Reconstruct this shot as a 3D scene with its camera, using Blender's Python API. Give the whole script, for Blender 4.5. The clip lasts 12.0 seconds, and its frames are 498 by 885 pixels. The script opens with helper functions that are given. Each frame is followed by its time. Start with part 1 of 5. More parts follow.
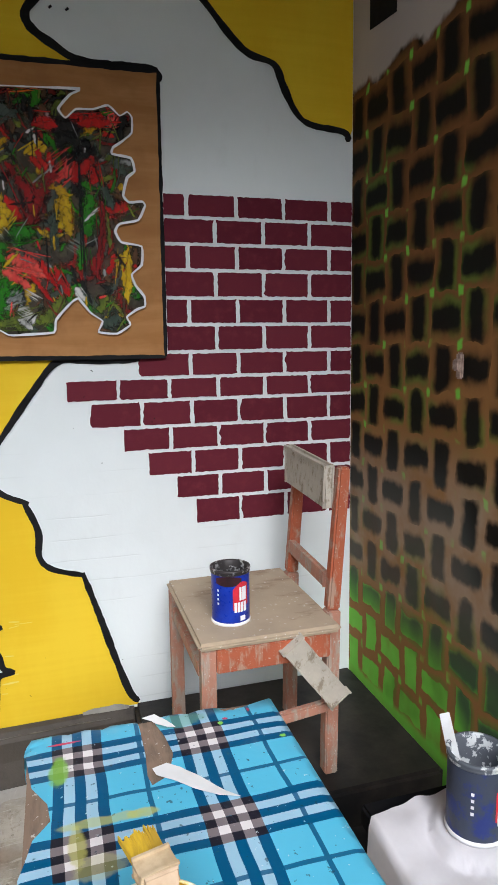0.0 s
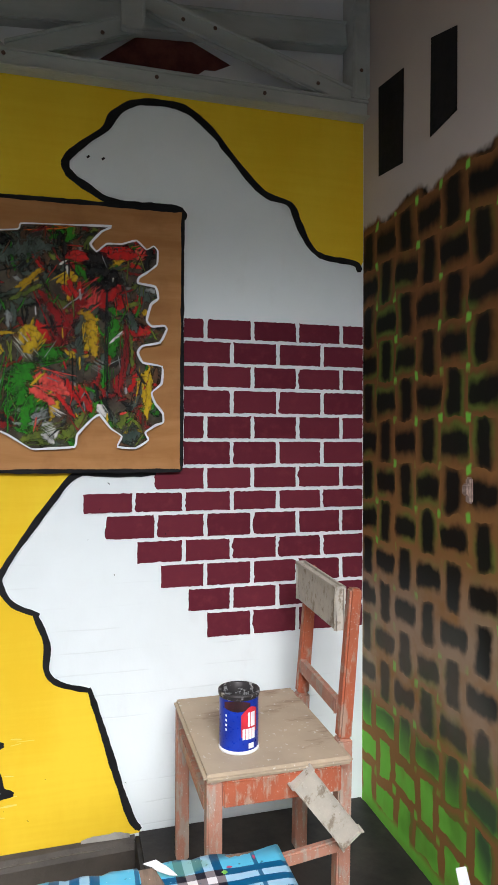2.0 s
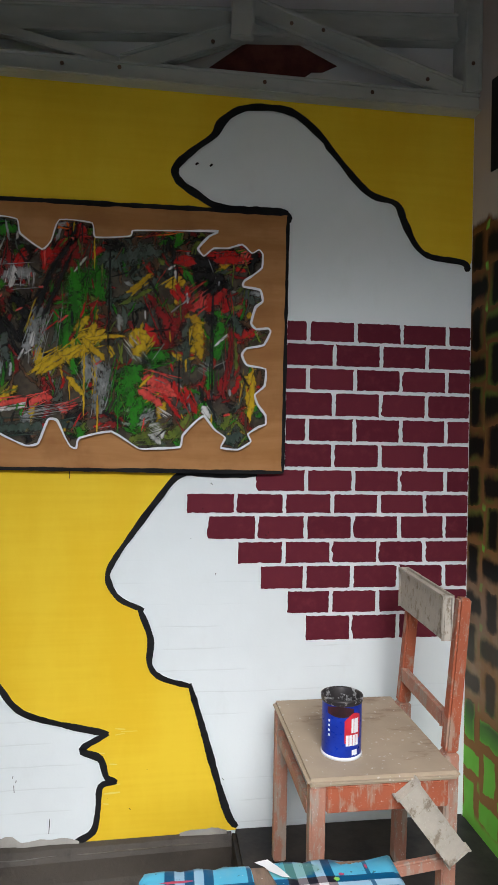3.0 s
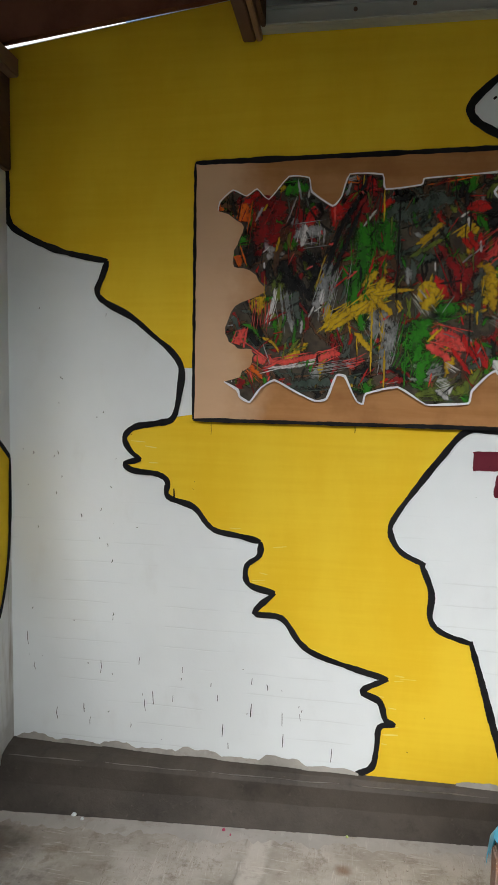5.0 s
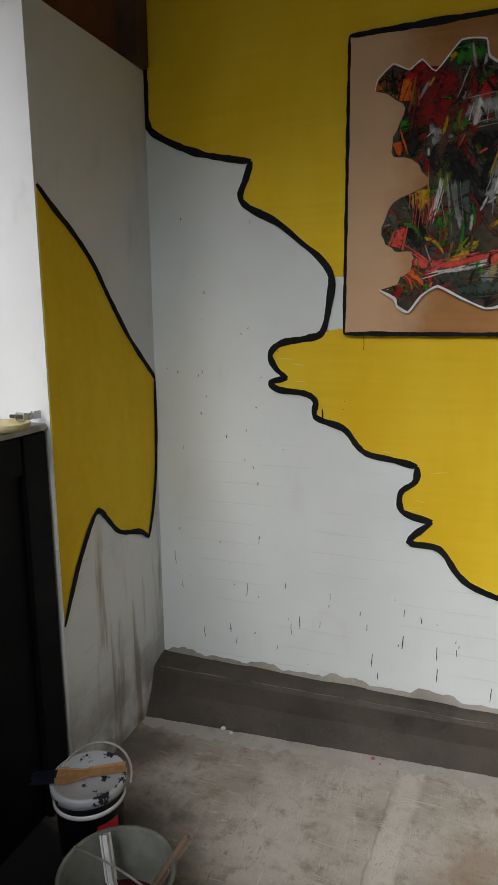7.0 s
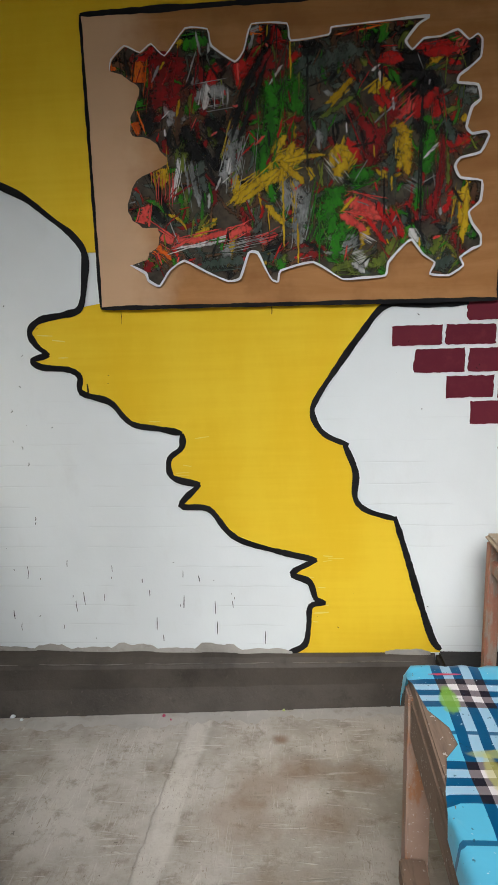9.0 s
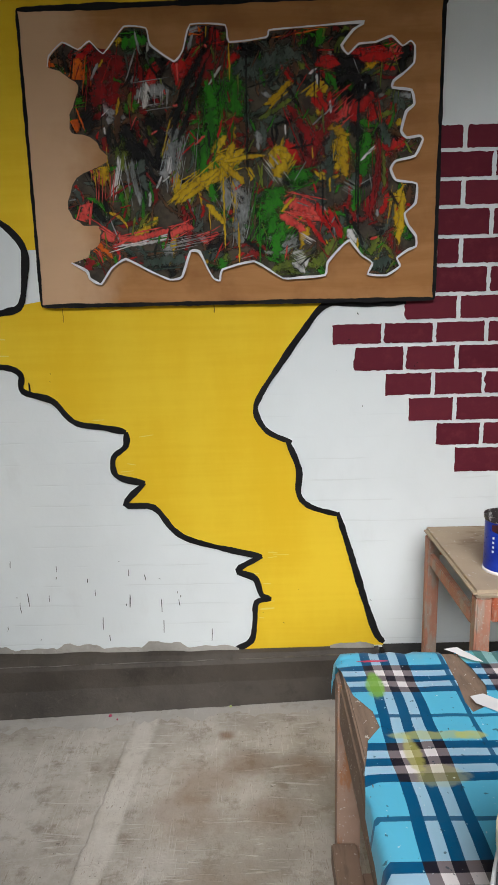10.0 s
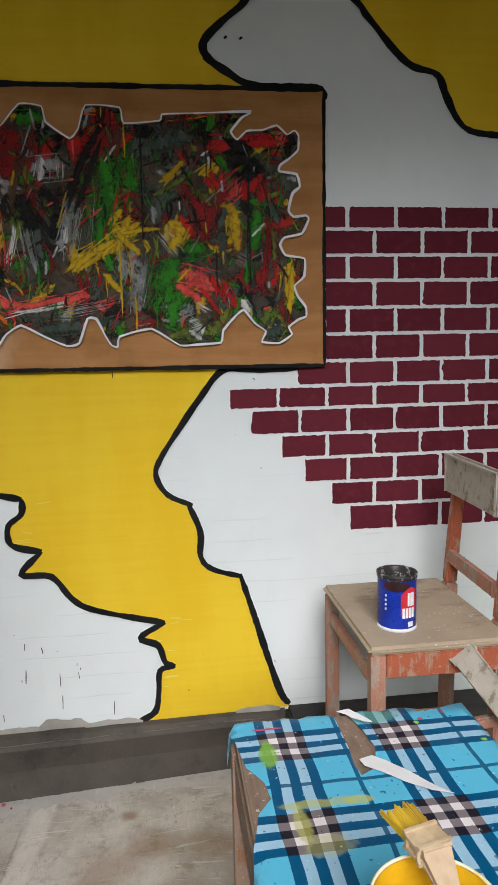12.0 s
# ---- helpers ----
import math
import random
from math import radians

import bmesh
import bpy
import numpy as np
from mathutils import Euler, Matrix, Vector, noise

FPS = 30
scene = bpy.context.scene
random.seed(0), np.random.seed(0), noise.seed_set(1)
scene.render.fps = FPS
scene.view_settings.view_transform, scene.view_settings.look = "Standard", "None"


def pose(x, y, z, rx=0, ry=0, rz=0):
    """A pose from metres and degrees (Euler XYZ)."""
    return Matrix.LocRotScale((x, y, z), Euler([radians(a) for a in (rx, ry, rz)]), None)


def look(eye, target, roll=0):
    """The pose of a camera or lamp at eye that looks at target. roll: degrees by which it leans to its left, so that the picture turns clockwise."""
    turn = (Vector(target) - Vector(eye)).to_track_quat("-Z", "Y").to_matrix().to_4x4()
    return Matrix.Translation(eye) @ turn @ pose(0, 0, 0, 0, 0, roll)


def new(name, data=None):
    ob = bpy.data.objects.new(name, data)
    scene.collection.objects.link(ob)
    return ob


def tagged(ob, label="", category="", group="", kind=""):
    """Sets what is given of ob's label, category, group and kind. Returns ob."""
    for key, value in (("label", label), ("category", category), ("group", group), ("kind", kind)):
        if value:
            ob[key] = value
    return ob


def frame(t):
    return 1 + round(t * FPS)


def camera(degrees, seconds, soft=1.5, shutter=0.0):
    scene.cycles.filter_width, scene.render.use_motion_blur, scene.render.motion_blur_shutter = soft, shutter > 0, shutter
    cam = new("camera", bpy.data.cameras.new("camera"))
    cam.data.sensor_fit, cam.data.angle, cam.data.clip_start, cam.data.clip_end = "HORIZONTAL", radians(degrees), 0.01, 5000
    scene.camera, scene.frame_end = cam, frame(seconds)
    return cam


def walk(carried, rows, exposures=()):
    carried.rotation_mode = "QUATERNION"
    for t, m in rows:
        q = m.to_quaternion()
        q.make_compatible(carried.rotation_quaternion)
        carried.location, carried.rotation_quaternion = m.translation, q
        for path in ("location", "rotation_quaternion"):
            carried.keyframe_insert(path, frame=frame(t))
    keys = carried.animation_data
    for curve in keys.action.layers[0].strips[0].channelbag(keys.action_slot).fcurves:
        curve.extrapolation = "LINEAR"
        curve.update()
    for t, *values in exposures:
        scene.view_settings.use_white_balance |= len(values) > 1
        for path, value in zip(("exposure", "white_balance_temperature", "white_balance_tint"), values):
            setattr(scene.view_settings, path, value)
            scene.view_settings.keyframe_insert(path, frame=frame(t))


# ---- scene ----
cam = camera(42.0, 12.0)
PATH = [
    (0, (-0.944, -1.98, 1.315), (-0.382, -0.083, 1.021), -0.9),
    (0.5, (-0.922, -1.989, 1.339), (-0.233, -0.124, 1.124), -1.2),
    (1, (-0.914, -2.0, 1.366), (-0.188, -0.139, 1.281), -0.9),
    (1.5, (-0.92, -2.008, 1.387), (-0.24, -0.128, 1.361), -0.5),
    (2, (-0.948, -2.008, 1.384), (-0.42, -0.079, 1.375), 0.1),
    (2.5, (-0.976, -2.002, 1.382), (-0.574, -0.043, 1.378), 0.2),
    (2.7, (-0.987, -2.0, 1.381), (-0.634, -0.032, 1.387), 0.5),
    (4.3, (-1.167, -1.986, 1.423), (-1.257, 0.008, 1.293), 1.7),
    (4.5, (-1.215, -2.003, 1.41), (-1.366, -0.011, 1.313), 1.8),
    (5, (-1.269, -2.011, 1.399), (-1.586, -0.043, 1.228), 1.0),
    (5.5, (-1.329, -1.996, 1.373), (-1.78, -0.064, 1.123), 0.9),
    (6, (-1.339, -1.906, 1.375), (-1.967, -0.044, 1.003), -0.0),
    (6.5, (-1.364, -1.889, 1.34), (-2.172, -0.108, 0.92), -0.6),
    (7, (-1.362, -1.903, 1.345), (-2.05, -0.065, 0.963), -0.5),
    (7.5, (-1.329, -1.909, 1.358), (-1.765, 0.006, 0.984), 0.2),
    (7.7, (-1.337, -1.921, 1.343), (-1.674, 0.017, 0.98), 0.4),
    (9.3, (-1.176, -1.955, 1.275), (-1.297, -0.006, 0.843), -1.8),
    (9.5, (-1.168, -1.959, 1.271), (-1.268, -0.012, 0.825), -1.8),
    (10, (-1.152, -1.966, 1.272), (-1.171, -0.007, 0.868), -1.4),
    (10.5, (-1.135, -1.972, 1.279), (-1.049, -0.01, 0.904), -1.0),
    (11, (-1.103, -1.977, 1.288), (-0.833, -0.022, 0.967), -1.1),
    (11.5, (-1.103, -1.986, 1.298), (-0.853, -0.02, 1.025), -1.3),
    (12, (-1.111, -1.985, 1.298), (-0.86, -0.016, 1.056), -1.3),
]
EXPOSURES = [(0.0, 0.50, 6080, 10), (0.5, 0.62, 6080, 10), (1.0, 0.98, 6080, 10), (1.5, 0.93, 6080, 10), (2.0, 0.72, 6080, 10), (2.7, 0.46, 6080, 10), (4.5, 0.36, 6350, 10), (5.5, 0.29, 6400, 10), (6.4, 0.04, 6450, 10), (7.1, -0.03, 6450, 10), (7.6, 0.18, 6400, 10), (9.3, 0.35, 6300, 10), (10.3, 0.27, 6300, 10), (11.0, 0.17, 6300, 10), (12.0, 0.31, 6300, 10)]
SKY, SUN, EAVES = 0.15, 3.0, -2.08
walk(cam, [(t, look(eye, target, roll)) for t, eye, target, roll in PATH], EXPOSURES)

# ---- light ----
world = bpy.data.worlds.new("sky")
scene.world = world
world.use_nodes = True
wn = world.node_tree
sky = wn.nodes.new("ShaderNodeTexSky")
sky.sky_type, sky.sun_disc = "NISHITA", False
sky.sun_elevation, sky.sun_rotation = radians(38), radians(185)
sky.air_density, sky.dust_density, sky.ozone_density = 1.0, 3.0, 1.0
wn.nodes["Background"].inputs["Strength"].default_value = SKY
wn.links.new(sky.outputs[0], wn.nodes["Background"].inputs["Color"])
sun_data = bpy.data.lights.new("sun", "SUN")
sun_data.energy, sun_data.angle, sun_data.color = SUN, radians(40), (0.96, 0.985, 1.0)
sun = new("sun", sun_data)
sun.matrix_world = look((-2.0, -10.0, 7.9), (-1.2, -0.5, 0.5))


# ---- node helpers ----
class Mat:
    """A small builder for node materials."""

    def __init__(self, name, rough=0.7, metal=0.0, spec=0.25):
        self.m = bpy.data.materials.new(name)
        self.m.use_nodes = True
        self.t = self.m.node_tree
        self.b = self.t.nodes["Principled BSDF"]
        self.b.inputs["Roughness"].default_value = rough
        self.b.inputs["Metallic"].default_value = metal
        self.b.inputs["Specular IOR Level"].default_value = spec
        self.co = self.t.nodes.new("ShaderNodeTexCoord").outputs["Object"]

    def plug(self, value, socket):
        if isinstance(value, bpy.types.NodeSocket):
            self.t.links.new(value, socket)
        elif isinstance(value, tuple) and len(value) == 3 and socket.type == "RGBA":
            socket.default_value = (*value, 1)
        else:
            socket.default_value = value

    def math(self, op, a, b=0.0, c=0.0, clamp=False):
        n = self.t.nodes.new("ShaderNodeMath")
        n.operation, n.use_clamp = op, clamp
        for v, s in zip((a, b, c), n.inputs):
            self.plug(v, s)
        return n.outputs[0]

    def add(self, a, b): return self.math("ADD", a, b)
    def sub(self, a, b): return self.math("SUBTRACT", a, b)
    def mul(self, a, b): return self.math("MULTIPLY", a, b)
    def less(self, a, b): return self.math("LESS_THAN", a, b)
    def more(self, a, b): return self.math("GREATER_THAN", a, b)

    def ramp(self, v, lo, hi, a=0.0, b=1.0):
        n = self.t.nodes.new("ShaderNodeMapRange")
        n.interpolation_type = "SMOOTHSTEP"
        for s, x in zip(n.inputs, (v, lo, hi, a, b)):
            self.plug(x, s)
        return n.outputs[0]

    def xyz(self, v=None):
        n = self.t.nodes.new("ShaderNodeSeparateXYZ")
        self.plug(v or self.co, n.inputs[0])
        return n.outputs

    def noise(self, scale, detail=4.0, stretch=(1, 1, 1), rough=0.6, distort=0.0):
        n = self.t.nodes.new("ShaderNodeTexNoise")
        mp = self.t.nodes.new("ShaderNodeMapping")
        self.plug(self.co, mp.inputs[0])
        mp.inputs["Scale"].default_value = stretch
        self.plug(mp.outputs[0], n.inputs["Vector"])
        for key, v in (("Scale", scale), ("Detail", detail), ("Roughness", rough), ("Distortion", distort)):
            n.inputs[key].default_value = v
        return n.outputs[0]

    def mix(self, f, a, b):
        n = self.t.nodes.new("ShaderNodeMix")
        n.data_type = "RGBA"
        self.plug(f, n.inputs[0])
        self.plug(a, n.inputs[6])
        self.plug(b, n.inputs[7])
        return n.outputs[2]

    def random(self):
        return self.t.nodes.new("ShaderNodeObjectInfo").outputs["Random"]

    def color(self, v):
        self.plug(v, self.b.inputs["Base Color"])
        return self

    def rough(self, v):
        self.plug(v, self.b.inputs["Roughness"])
        return self

    def bump(self, h, strength=0.3, dist=0.002):
        n = self.t.nodes.new("ShaderNodeBump")
        n.inputs["Strength"].default_value, n.inputs["Distance"].default_value = strength, dist
        self.plug(h, n.inputs["Height"])
        self.plug(n.outputs[0], self.b.inputs["Normal"])
        return self


def simple(name, a, b, scale=12, rough=0.6, metal=0.0, bump=0.25, dist=0.001, stretch=(1, 1, 1), lo=0.35, hi=0.65, spec=0.25):
    """Two tones by a noise, with grain in relief."""
    m = Mat(name, rough, metal, spec)
    n = m.noise(scale, 5, stretch)
    fine = m.noise(scale * 9, 3, stretch)
    m.color(m.mix(m.ramp(n, lo, hi), a, b))
    m.rough(m.add(m.mul(fine, 0.25), rough - 0.12))
    return m.bump(m.add(n, m.mul(fine, 0.5)), bump, dist).m


def worn(name, paint, under, cover=0.5, scale=30, stretch=(1, 1, 0.25), rough=0.65):
    """Paint worn through to what lies under it."""
    m = Mat(name, rough)
    n = m.noise(scale, 7, stretch, 0.7)
    big = m.noise(scale * 0.25, 3)
    f = m.ramp(m.add(m.mul(n, 0.7), m.mul(big, 0.3)), cover - 0.04, cover + 0.05)
    tone = m.mix(m.noise(scale * 0.5, 4), paint, tuple(v * 0.65 for v in paint))
    tone2 = m.mix(m.noise(scale * 1.5, 4, stretch), under, tuple(v * 0.6 for v in under))
    fleck = m.mul(m.ramp(m.noise(scale * 5, 2), 0.66, 0.70), 0.7)
    m.color(m.mix(fleck, m.mix(f, tone, tone2), (0.62, 0.58, 0.52)))
    return m.bump(m.add(n, f), 0.35, 0.001).m


# ---- materials ----
def plaster(name, base, dirty, streak=0.0, rough=0.75):
    m = Mat(name, rough, spec=0.3)
    X, Y, Z = m.xyz()
    big = m.noise(1.6, 4)
    fine = m.noise(60, 4)
    mid = m.noise(9, 5, (1, 1, 0.5))
    stain = m.mul(m.mul(m.ramp(m.noise(14, 5, (1, 1, 0.10)), 0.50, 0.66), m.ramp(m.add(Z, m.mul(m.noise(6, 2), 0.3)), 1.0, 0.72)), streak)
    c = m.mix(m.ramp(big, 0.4, 0.7), base, tuple(v * 0.93 for v in base))
    c = m.mix(m.mul(m.ramp(mid, 0.55, 0.8), 0.25), c, dirty)
    c = m.mix(stain, c, dirty)
    if streak:
        damp = m.mul(m.ramp(m.add(Z, m.mul(m.noise(4, 5), 0.45)), 0.62, 0.30), m.ramp(m.noise(7, 5), 0.30, 0.60))
        c = m.mix(m.mul(damp, 0.75), c, (0.17, 0.15, 0.125))
    # faint courses of the blocks under the paint
    course = m.math("ABSOLUTE", m.sub(m.math("FRACT", m.math("DIVIDE", m.add(Z, m.mul(m.noise(5, 2), 0.012)), 0.068)), 0.5))
    joint = m.mul(m.ramp(course, 0.455, 0.495), m.mul(m.ramp(m.noise(4, 3), 0.46, 0.6), m.ramp(Z, 1.15, 0.75)))
    m.color(m.mix(m.mul(joint, 0.13), c, tuple(v * 0.6 for v in dirty)))
    return m.bump(m.sub(m.add(m.mul(fine, 0.35), mid), m.mul(joint, 0.55)), 0.3, 0.003).m


WHITE = plaster("white_wall_paint", (0.75, 0.80, 0.812), (0.55, 0.56, 0.54))
SIDE = plaster("white_side_wall_paint", (0.78, 0.79, 0.79), (0.30, 0.24, 0.16), 0.75)
GABLE = plaster("white_gable_plaster", (0.78, 0.79, 0.80), (0.5, 0.5, 0.5))


def wall_paint(name, a, b, rough=0.7, spec=0.08):
    m = Mat(name, rough, spec=spec)
    n = m.noise(5, 5, (1, 1, 0.35))
    f = m.noise(70, 4)
    hor = m.noise(40, 3, (0.06, 1, 1))
    m.color(m.mix(m.ramp(m.add(m.mul(n, 0.7), m.mul(hor, 0.3)), 0.36, 0.64), a, b))
    m.rough(m.add(rough - 0.15, m.mul(n, 0.3)))
    return m.bump(m.add(m.mul(f, 0.4), m.mul(n, 0.8)), 0.25, 0.002).m


YELLOW = wall_paint("yellow_wall_paint", (0.82, 0.575, 0.035), (0.76, 0.50, 0.022))
PALEYELLOW = wall_paint("thin_yellow_paint", (0.80, 0.66, 0.20), (0.78, 0.60, 0.10))
BLACKLINE = wall_paint("black_line_paint", (0.008, 0.008, 0.009), (0.018, 0.018, 0.019), 0.75, 0.1)
m = Mat("maroon_brick_paint", 0.75, spec=0.06)
n1, n2 = m.noise(30, 5), m.noise(90, 4, (0.25, 1, 1))
col = m.mix(m.random(), (0.105, 0.016, 0.027), (0.138, 0.023, 0.036))
col = m.mix(m.ramp(n1, 0.45, 0.8), col, (0.15, 0.026, 0.036))
MAROON = m.color(col).bump(m.add(n1, n2), 0.3, 0.001).m


def weave_material():
    """Basket weave sprayed in black over brown bands on green."""
    m = Mat("sprayed_weave_paint", 0.75, spec=0.12)
    X, Y, Z = m.xyz()
    wob = m.mul(m.sub(m.noise(7, 3), 0.5), 0.05)
    wob2 = m.mul(m.sub(m.noise(8, 3, (1, 1.3, 0.9)), 0.5), 0.05)
    u = m.math("DIVIDE", m.add(m.sub(wob, Y), 0.0245), 0.125)
    v = m.math("DIVIDE", m.sub(m.add(Z, wob2), 0.065), 0.125)
    par = m.math("FLOORED_MODULO", m.add(m.math("FLOOR", u), m.math("FLOOR", v)), 2.0)
    lu = m.math("ABSOLUTE", m.sub(m.math("FRACT", u), 0.5))
    lv = m.math("ABSOLUTE", m.sub(m.math("FRACT", v), 0.5))
    along = m.add(m.mul(lu, m.sub(1.0, par)), m.mul(lv, par))
    cross = m.add(m.mul(lv, m.sub(1.0, par)), m.mul(lu, par))
    fuzz = m.mul(m.sub(m.noise(26, 4), 0.5), 0.13)
    # rounded dash
    ax = m.math("MAXIMUM", m.sub(m.add(along, fuzz), 0.33), 0.0)
    cx = m.math("MAXIMUM", m.sub(m.add(cross, fuzz), 0.085), 0.0)
    d = m.math("SQRT", m.add(m.mul(ax, ax), m.mul(cx, cx)))
    dash = m.ramp(d, m.add(0.20, m.mul(m.noise(5, 2), 0.13)), 0.07)
    # the stencilled cell, sharper
    sx = m.math("MAXIMUM", m.sub(along, 0.46), m.sub(cross, 0.25))
    cell = m.ramp(sx, 0.025, -0.01)
    spot = m.mul(m.ramp(lu, 0.40, 0.46), m.ramp(lv, 0.36, 0.44))
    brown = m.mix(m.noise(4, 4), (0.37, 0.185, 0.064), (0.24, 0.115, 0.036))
    # ground turned darker red-brown with height: the upper wall's shade put into the paint
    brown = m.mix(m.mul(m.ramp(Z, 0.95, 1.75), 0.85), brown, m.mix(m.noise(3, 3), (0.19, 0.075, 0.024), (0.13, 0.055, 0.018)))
    green = m.mix(m.noise(9, 3), (0.16, 0.54, 0.045), (0.25, 0.64, 0.09))
    gmask = m.ramp(m.add(Z, m.mul(m.noise(3, 3), 0.2)), 0.72, 0.58)
    c = m.mix(m.mul(cell, gmask), brown, green)
    c = m.mix(m.mul(spot, m.ramp(m.noise(6, 2), 0.46, 0.56)), c, green)
    c = m.mix(m.mul(m.ramp(m.noise(5, 3, (1, 1.2, 0.7)), 0.52, 0.74), 0.55), c, m.mix(0.35, brown, (0.06, 0.20, 0.02)))
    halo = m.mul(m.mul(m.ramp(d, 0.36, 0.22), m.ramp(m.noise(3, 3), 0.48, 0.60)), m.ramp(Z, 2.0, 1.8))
    # black overspray round the dashes, deepened with height for the shade up there
    overspray_shade = m.mul(m.ramp(d, 0.42, 0.18), m.ramp(Z, 1.0, 1.5))
    c = m.mix(m.mul(overspray_shade, 0.5), c, (0.03, 0.016, 0.008))
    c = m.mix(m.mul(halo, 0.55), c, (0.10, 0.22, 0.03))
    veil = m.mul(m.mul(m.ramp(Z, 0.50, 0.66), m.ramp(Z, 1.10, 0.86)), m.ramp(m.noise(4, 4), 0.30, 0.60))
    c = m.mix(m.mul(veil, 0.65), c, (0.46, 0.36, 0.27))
    low = m.add(Z, m.mul(m.sub(m.ramp(Y, -0.55, -0.85), 0.0), 0.32))
    keep = m.ramp(m.add(low, m.mul(m.noise(5, 2), 0.12)), 0.46, 0.60)
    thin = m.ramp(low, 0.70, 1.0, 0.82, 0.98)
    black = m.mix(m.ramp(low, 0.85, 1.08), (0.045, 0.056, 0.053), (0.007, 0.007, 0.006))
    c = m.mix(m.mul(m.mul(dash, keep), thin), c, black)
    # grey primer over the stencil at the top
    top = m.ramp(m.add(Z, m.add(m.mul(m.sub(m.noise(9, 3), 0.5), 0.10), m.mul(m.math("SINE", m.mul(Y, 24.7)), 0.012))), 2.075, 2.10)
    grey = m.mix(m.noise(3, 4), (0.50, 0.44, 0.40), (0.43, 0.38, 0.35))
    c = m.mix(top, c, grey)
    # green overspray along the window's edge and the foot of the wall
    edge = m.mul(m.ramp(m.add(Y, m.mul(m.noise(12, 3), 0.05)), -0.800, -0.826), m.mul(m.less(Z, 2.07), m.ramp(m.noise(9, 3), 0.38, 0.55)))
    edge = m.mul(edge, m.more(Z, 0.86))
    foot = m.ramp(m.add(Z, m.mul(m.noise(10, 3), 0.05)), 0.255, 0.225)
    c = m.mix(m.math("MAXIMUM", m.mul(edge, 0.8), m.mul(foot, 0.9)), c, green)
    m.color(c)
    return m.bump(m.add(m.noise(60, 4), m.noise(8, 3)), 0.25, 0.002).m


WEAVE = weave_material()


def concrete(name, a, b, dark, bump=0.5, rough=0.85):
    m = Mat(name, rough, spec=0.3)
    n1, n2, n3 = m.noise(2.2, 6, rough=0.65), m.noise(11, 7, rough=0.7), m.noise(130, 3)
    streaks = m.noise(34, 4, (1, 0.16, 1), distort=1.6)
    c = m.mix(m.ramp(n1, 0.38, 0.62), a, b)
    c = m.mix(m.mul(m.ramp(n2, 0.52, 0.72), 0.6), c, dark)
    c = m.mix(m.mul(m.ramp(streaks, 0.60, 0.72), 0.35), c, tuple(min(v * 1.35, 0.8) for v in b))
    c = m.mix(m.mul(m.ramp(m.noise(48, 2), 0.70, 0.76), 0.5), c, (0.12, 0.10, 0.08))
    m.color(c)
    return m.bump(m.add(m.add(n2, m.mul(n3, 0.4)), m.mul(streaks, 0.5)), bump, 0.004).m


def floor_material():
    """Trowelled concrete: a pale patched joint with a crack, rust stains, arcs of the float and dark patches by the
    corner.
    """
    m = Mat("worn_concrete", 0.85, spec=0.3)
    X, Y, Z = m.xyz()
    n1, n2, n3 = m.noise(2.6, 6, rough=0.7), m.noise(13, 7, rough=0.72), m.noise(150, 3)
    wig = m.noise(5, 4)
    c = m.mix(m.ramp(n1, 0.36, 0.64), (0.33, 0.30, 0.255), (0.50, 0.47, 0.425))
    c = m.mix(m.mul(m.ramp(n2, 0.50, 0.66), 0.65), c, (0.22, 0.18, 0.135))
    # float marks: arcs round two far centres, broken up
    scr = m.noise(46, 5, (1, 0.10, 1), distort=2.2)
    scr2 = m.noise(40, 5, (0.12, 1, 1), distort=2.6)
    marks = m.math("MAXIMUM", m.mul(m.ramp(scr, 0.58, 0.68), m.ramp(n1, 0.42, 0.55)), m.mul(m.ramp(scr2, 0.58, 0.66), m.ramp(n1, 0.58, 0.45)))
    c = m.mix(m.mul(marks, 0.55), c, (0.62, 0.59, 0.54))
    # pale joint and its crack
    line = m.add(m.add(X, 1.505), m.mul(m.sub(0.0, Y), 0.075))
    d = m.add(line, m.mul(m.sub(wig, 0.5), 0.05))
    seam = m.mul(m.ramp(m.math("ABSOLUTE", d), 0.042, 0.022), m.ramp(n2, 0.30, 0.52))
    c = m.mix(m.mul(seam, 0.6), c, (0.62, 0.59, 0.54))
    crack = m.ramp(m.math("ABSOLUTE", m.add(m.add(line, 0.038), m.mul(m.sub(m.noise(14, 3), 0.5), 0.02))), 0.0032, 0.0012)
    crack = m.mul(crack, m.ramp(m.noise(4, 2), 0.36, 0.44))
    c = m.mix(m.mul(crack, 0.2), c, (0.14, 0.12, 0.10))
    # rust and scuffs to its right
    def blot(x, y, r):
        dx, dy = m.sub(X, x), m.sub(Y, y)
        q = m.math("SQRT", m.add(m.mul(dx, dx), m.mul(m.mul(dy, dy), 1.6)))
        return m.ramp(m.add(q, m.mul(m.sub(m.add(m.mul(n2, 0.5), m.mul(wig, 0.5)), 0.5), r * 2.6)), r, r * 0.2)
    for x, y, r, f in ((-1.02, -0.36, 0.11, 0.5), (-1.30, -0.40, 0.14, 0.45), (-1.26, -0.21, 0.035, 0.75), (-1.19, -0.33, 0.10, 0.45), (-1.36, -0.52, 0.16, 0.40), (-1.13, -0.52, 0.12, 0.42), (-1.27, -0.80, 0.18, 0.35)):
        c = m.mix(m.mul(blot(x, y, r), f), c, (0.20, 0.115, 0.06))
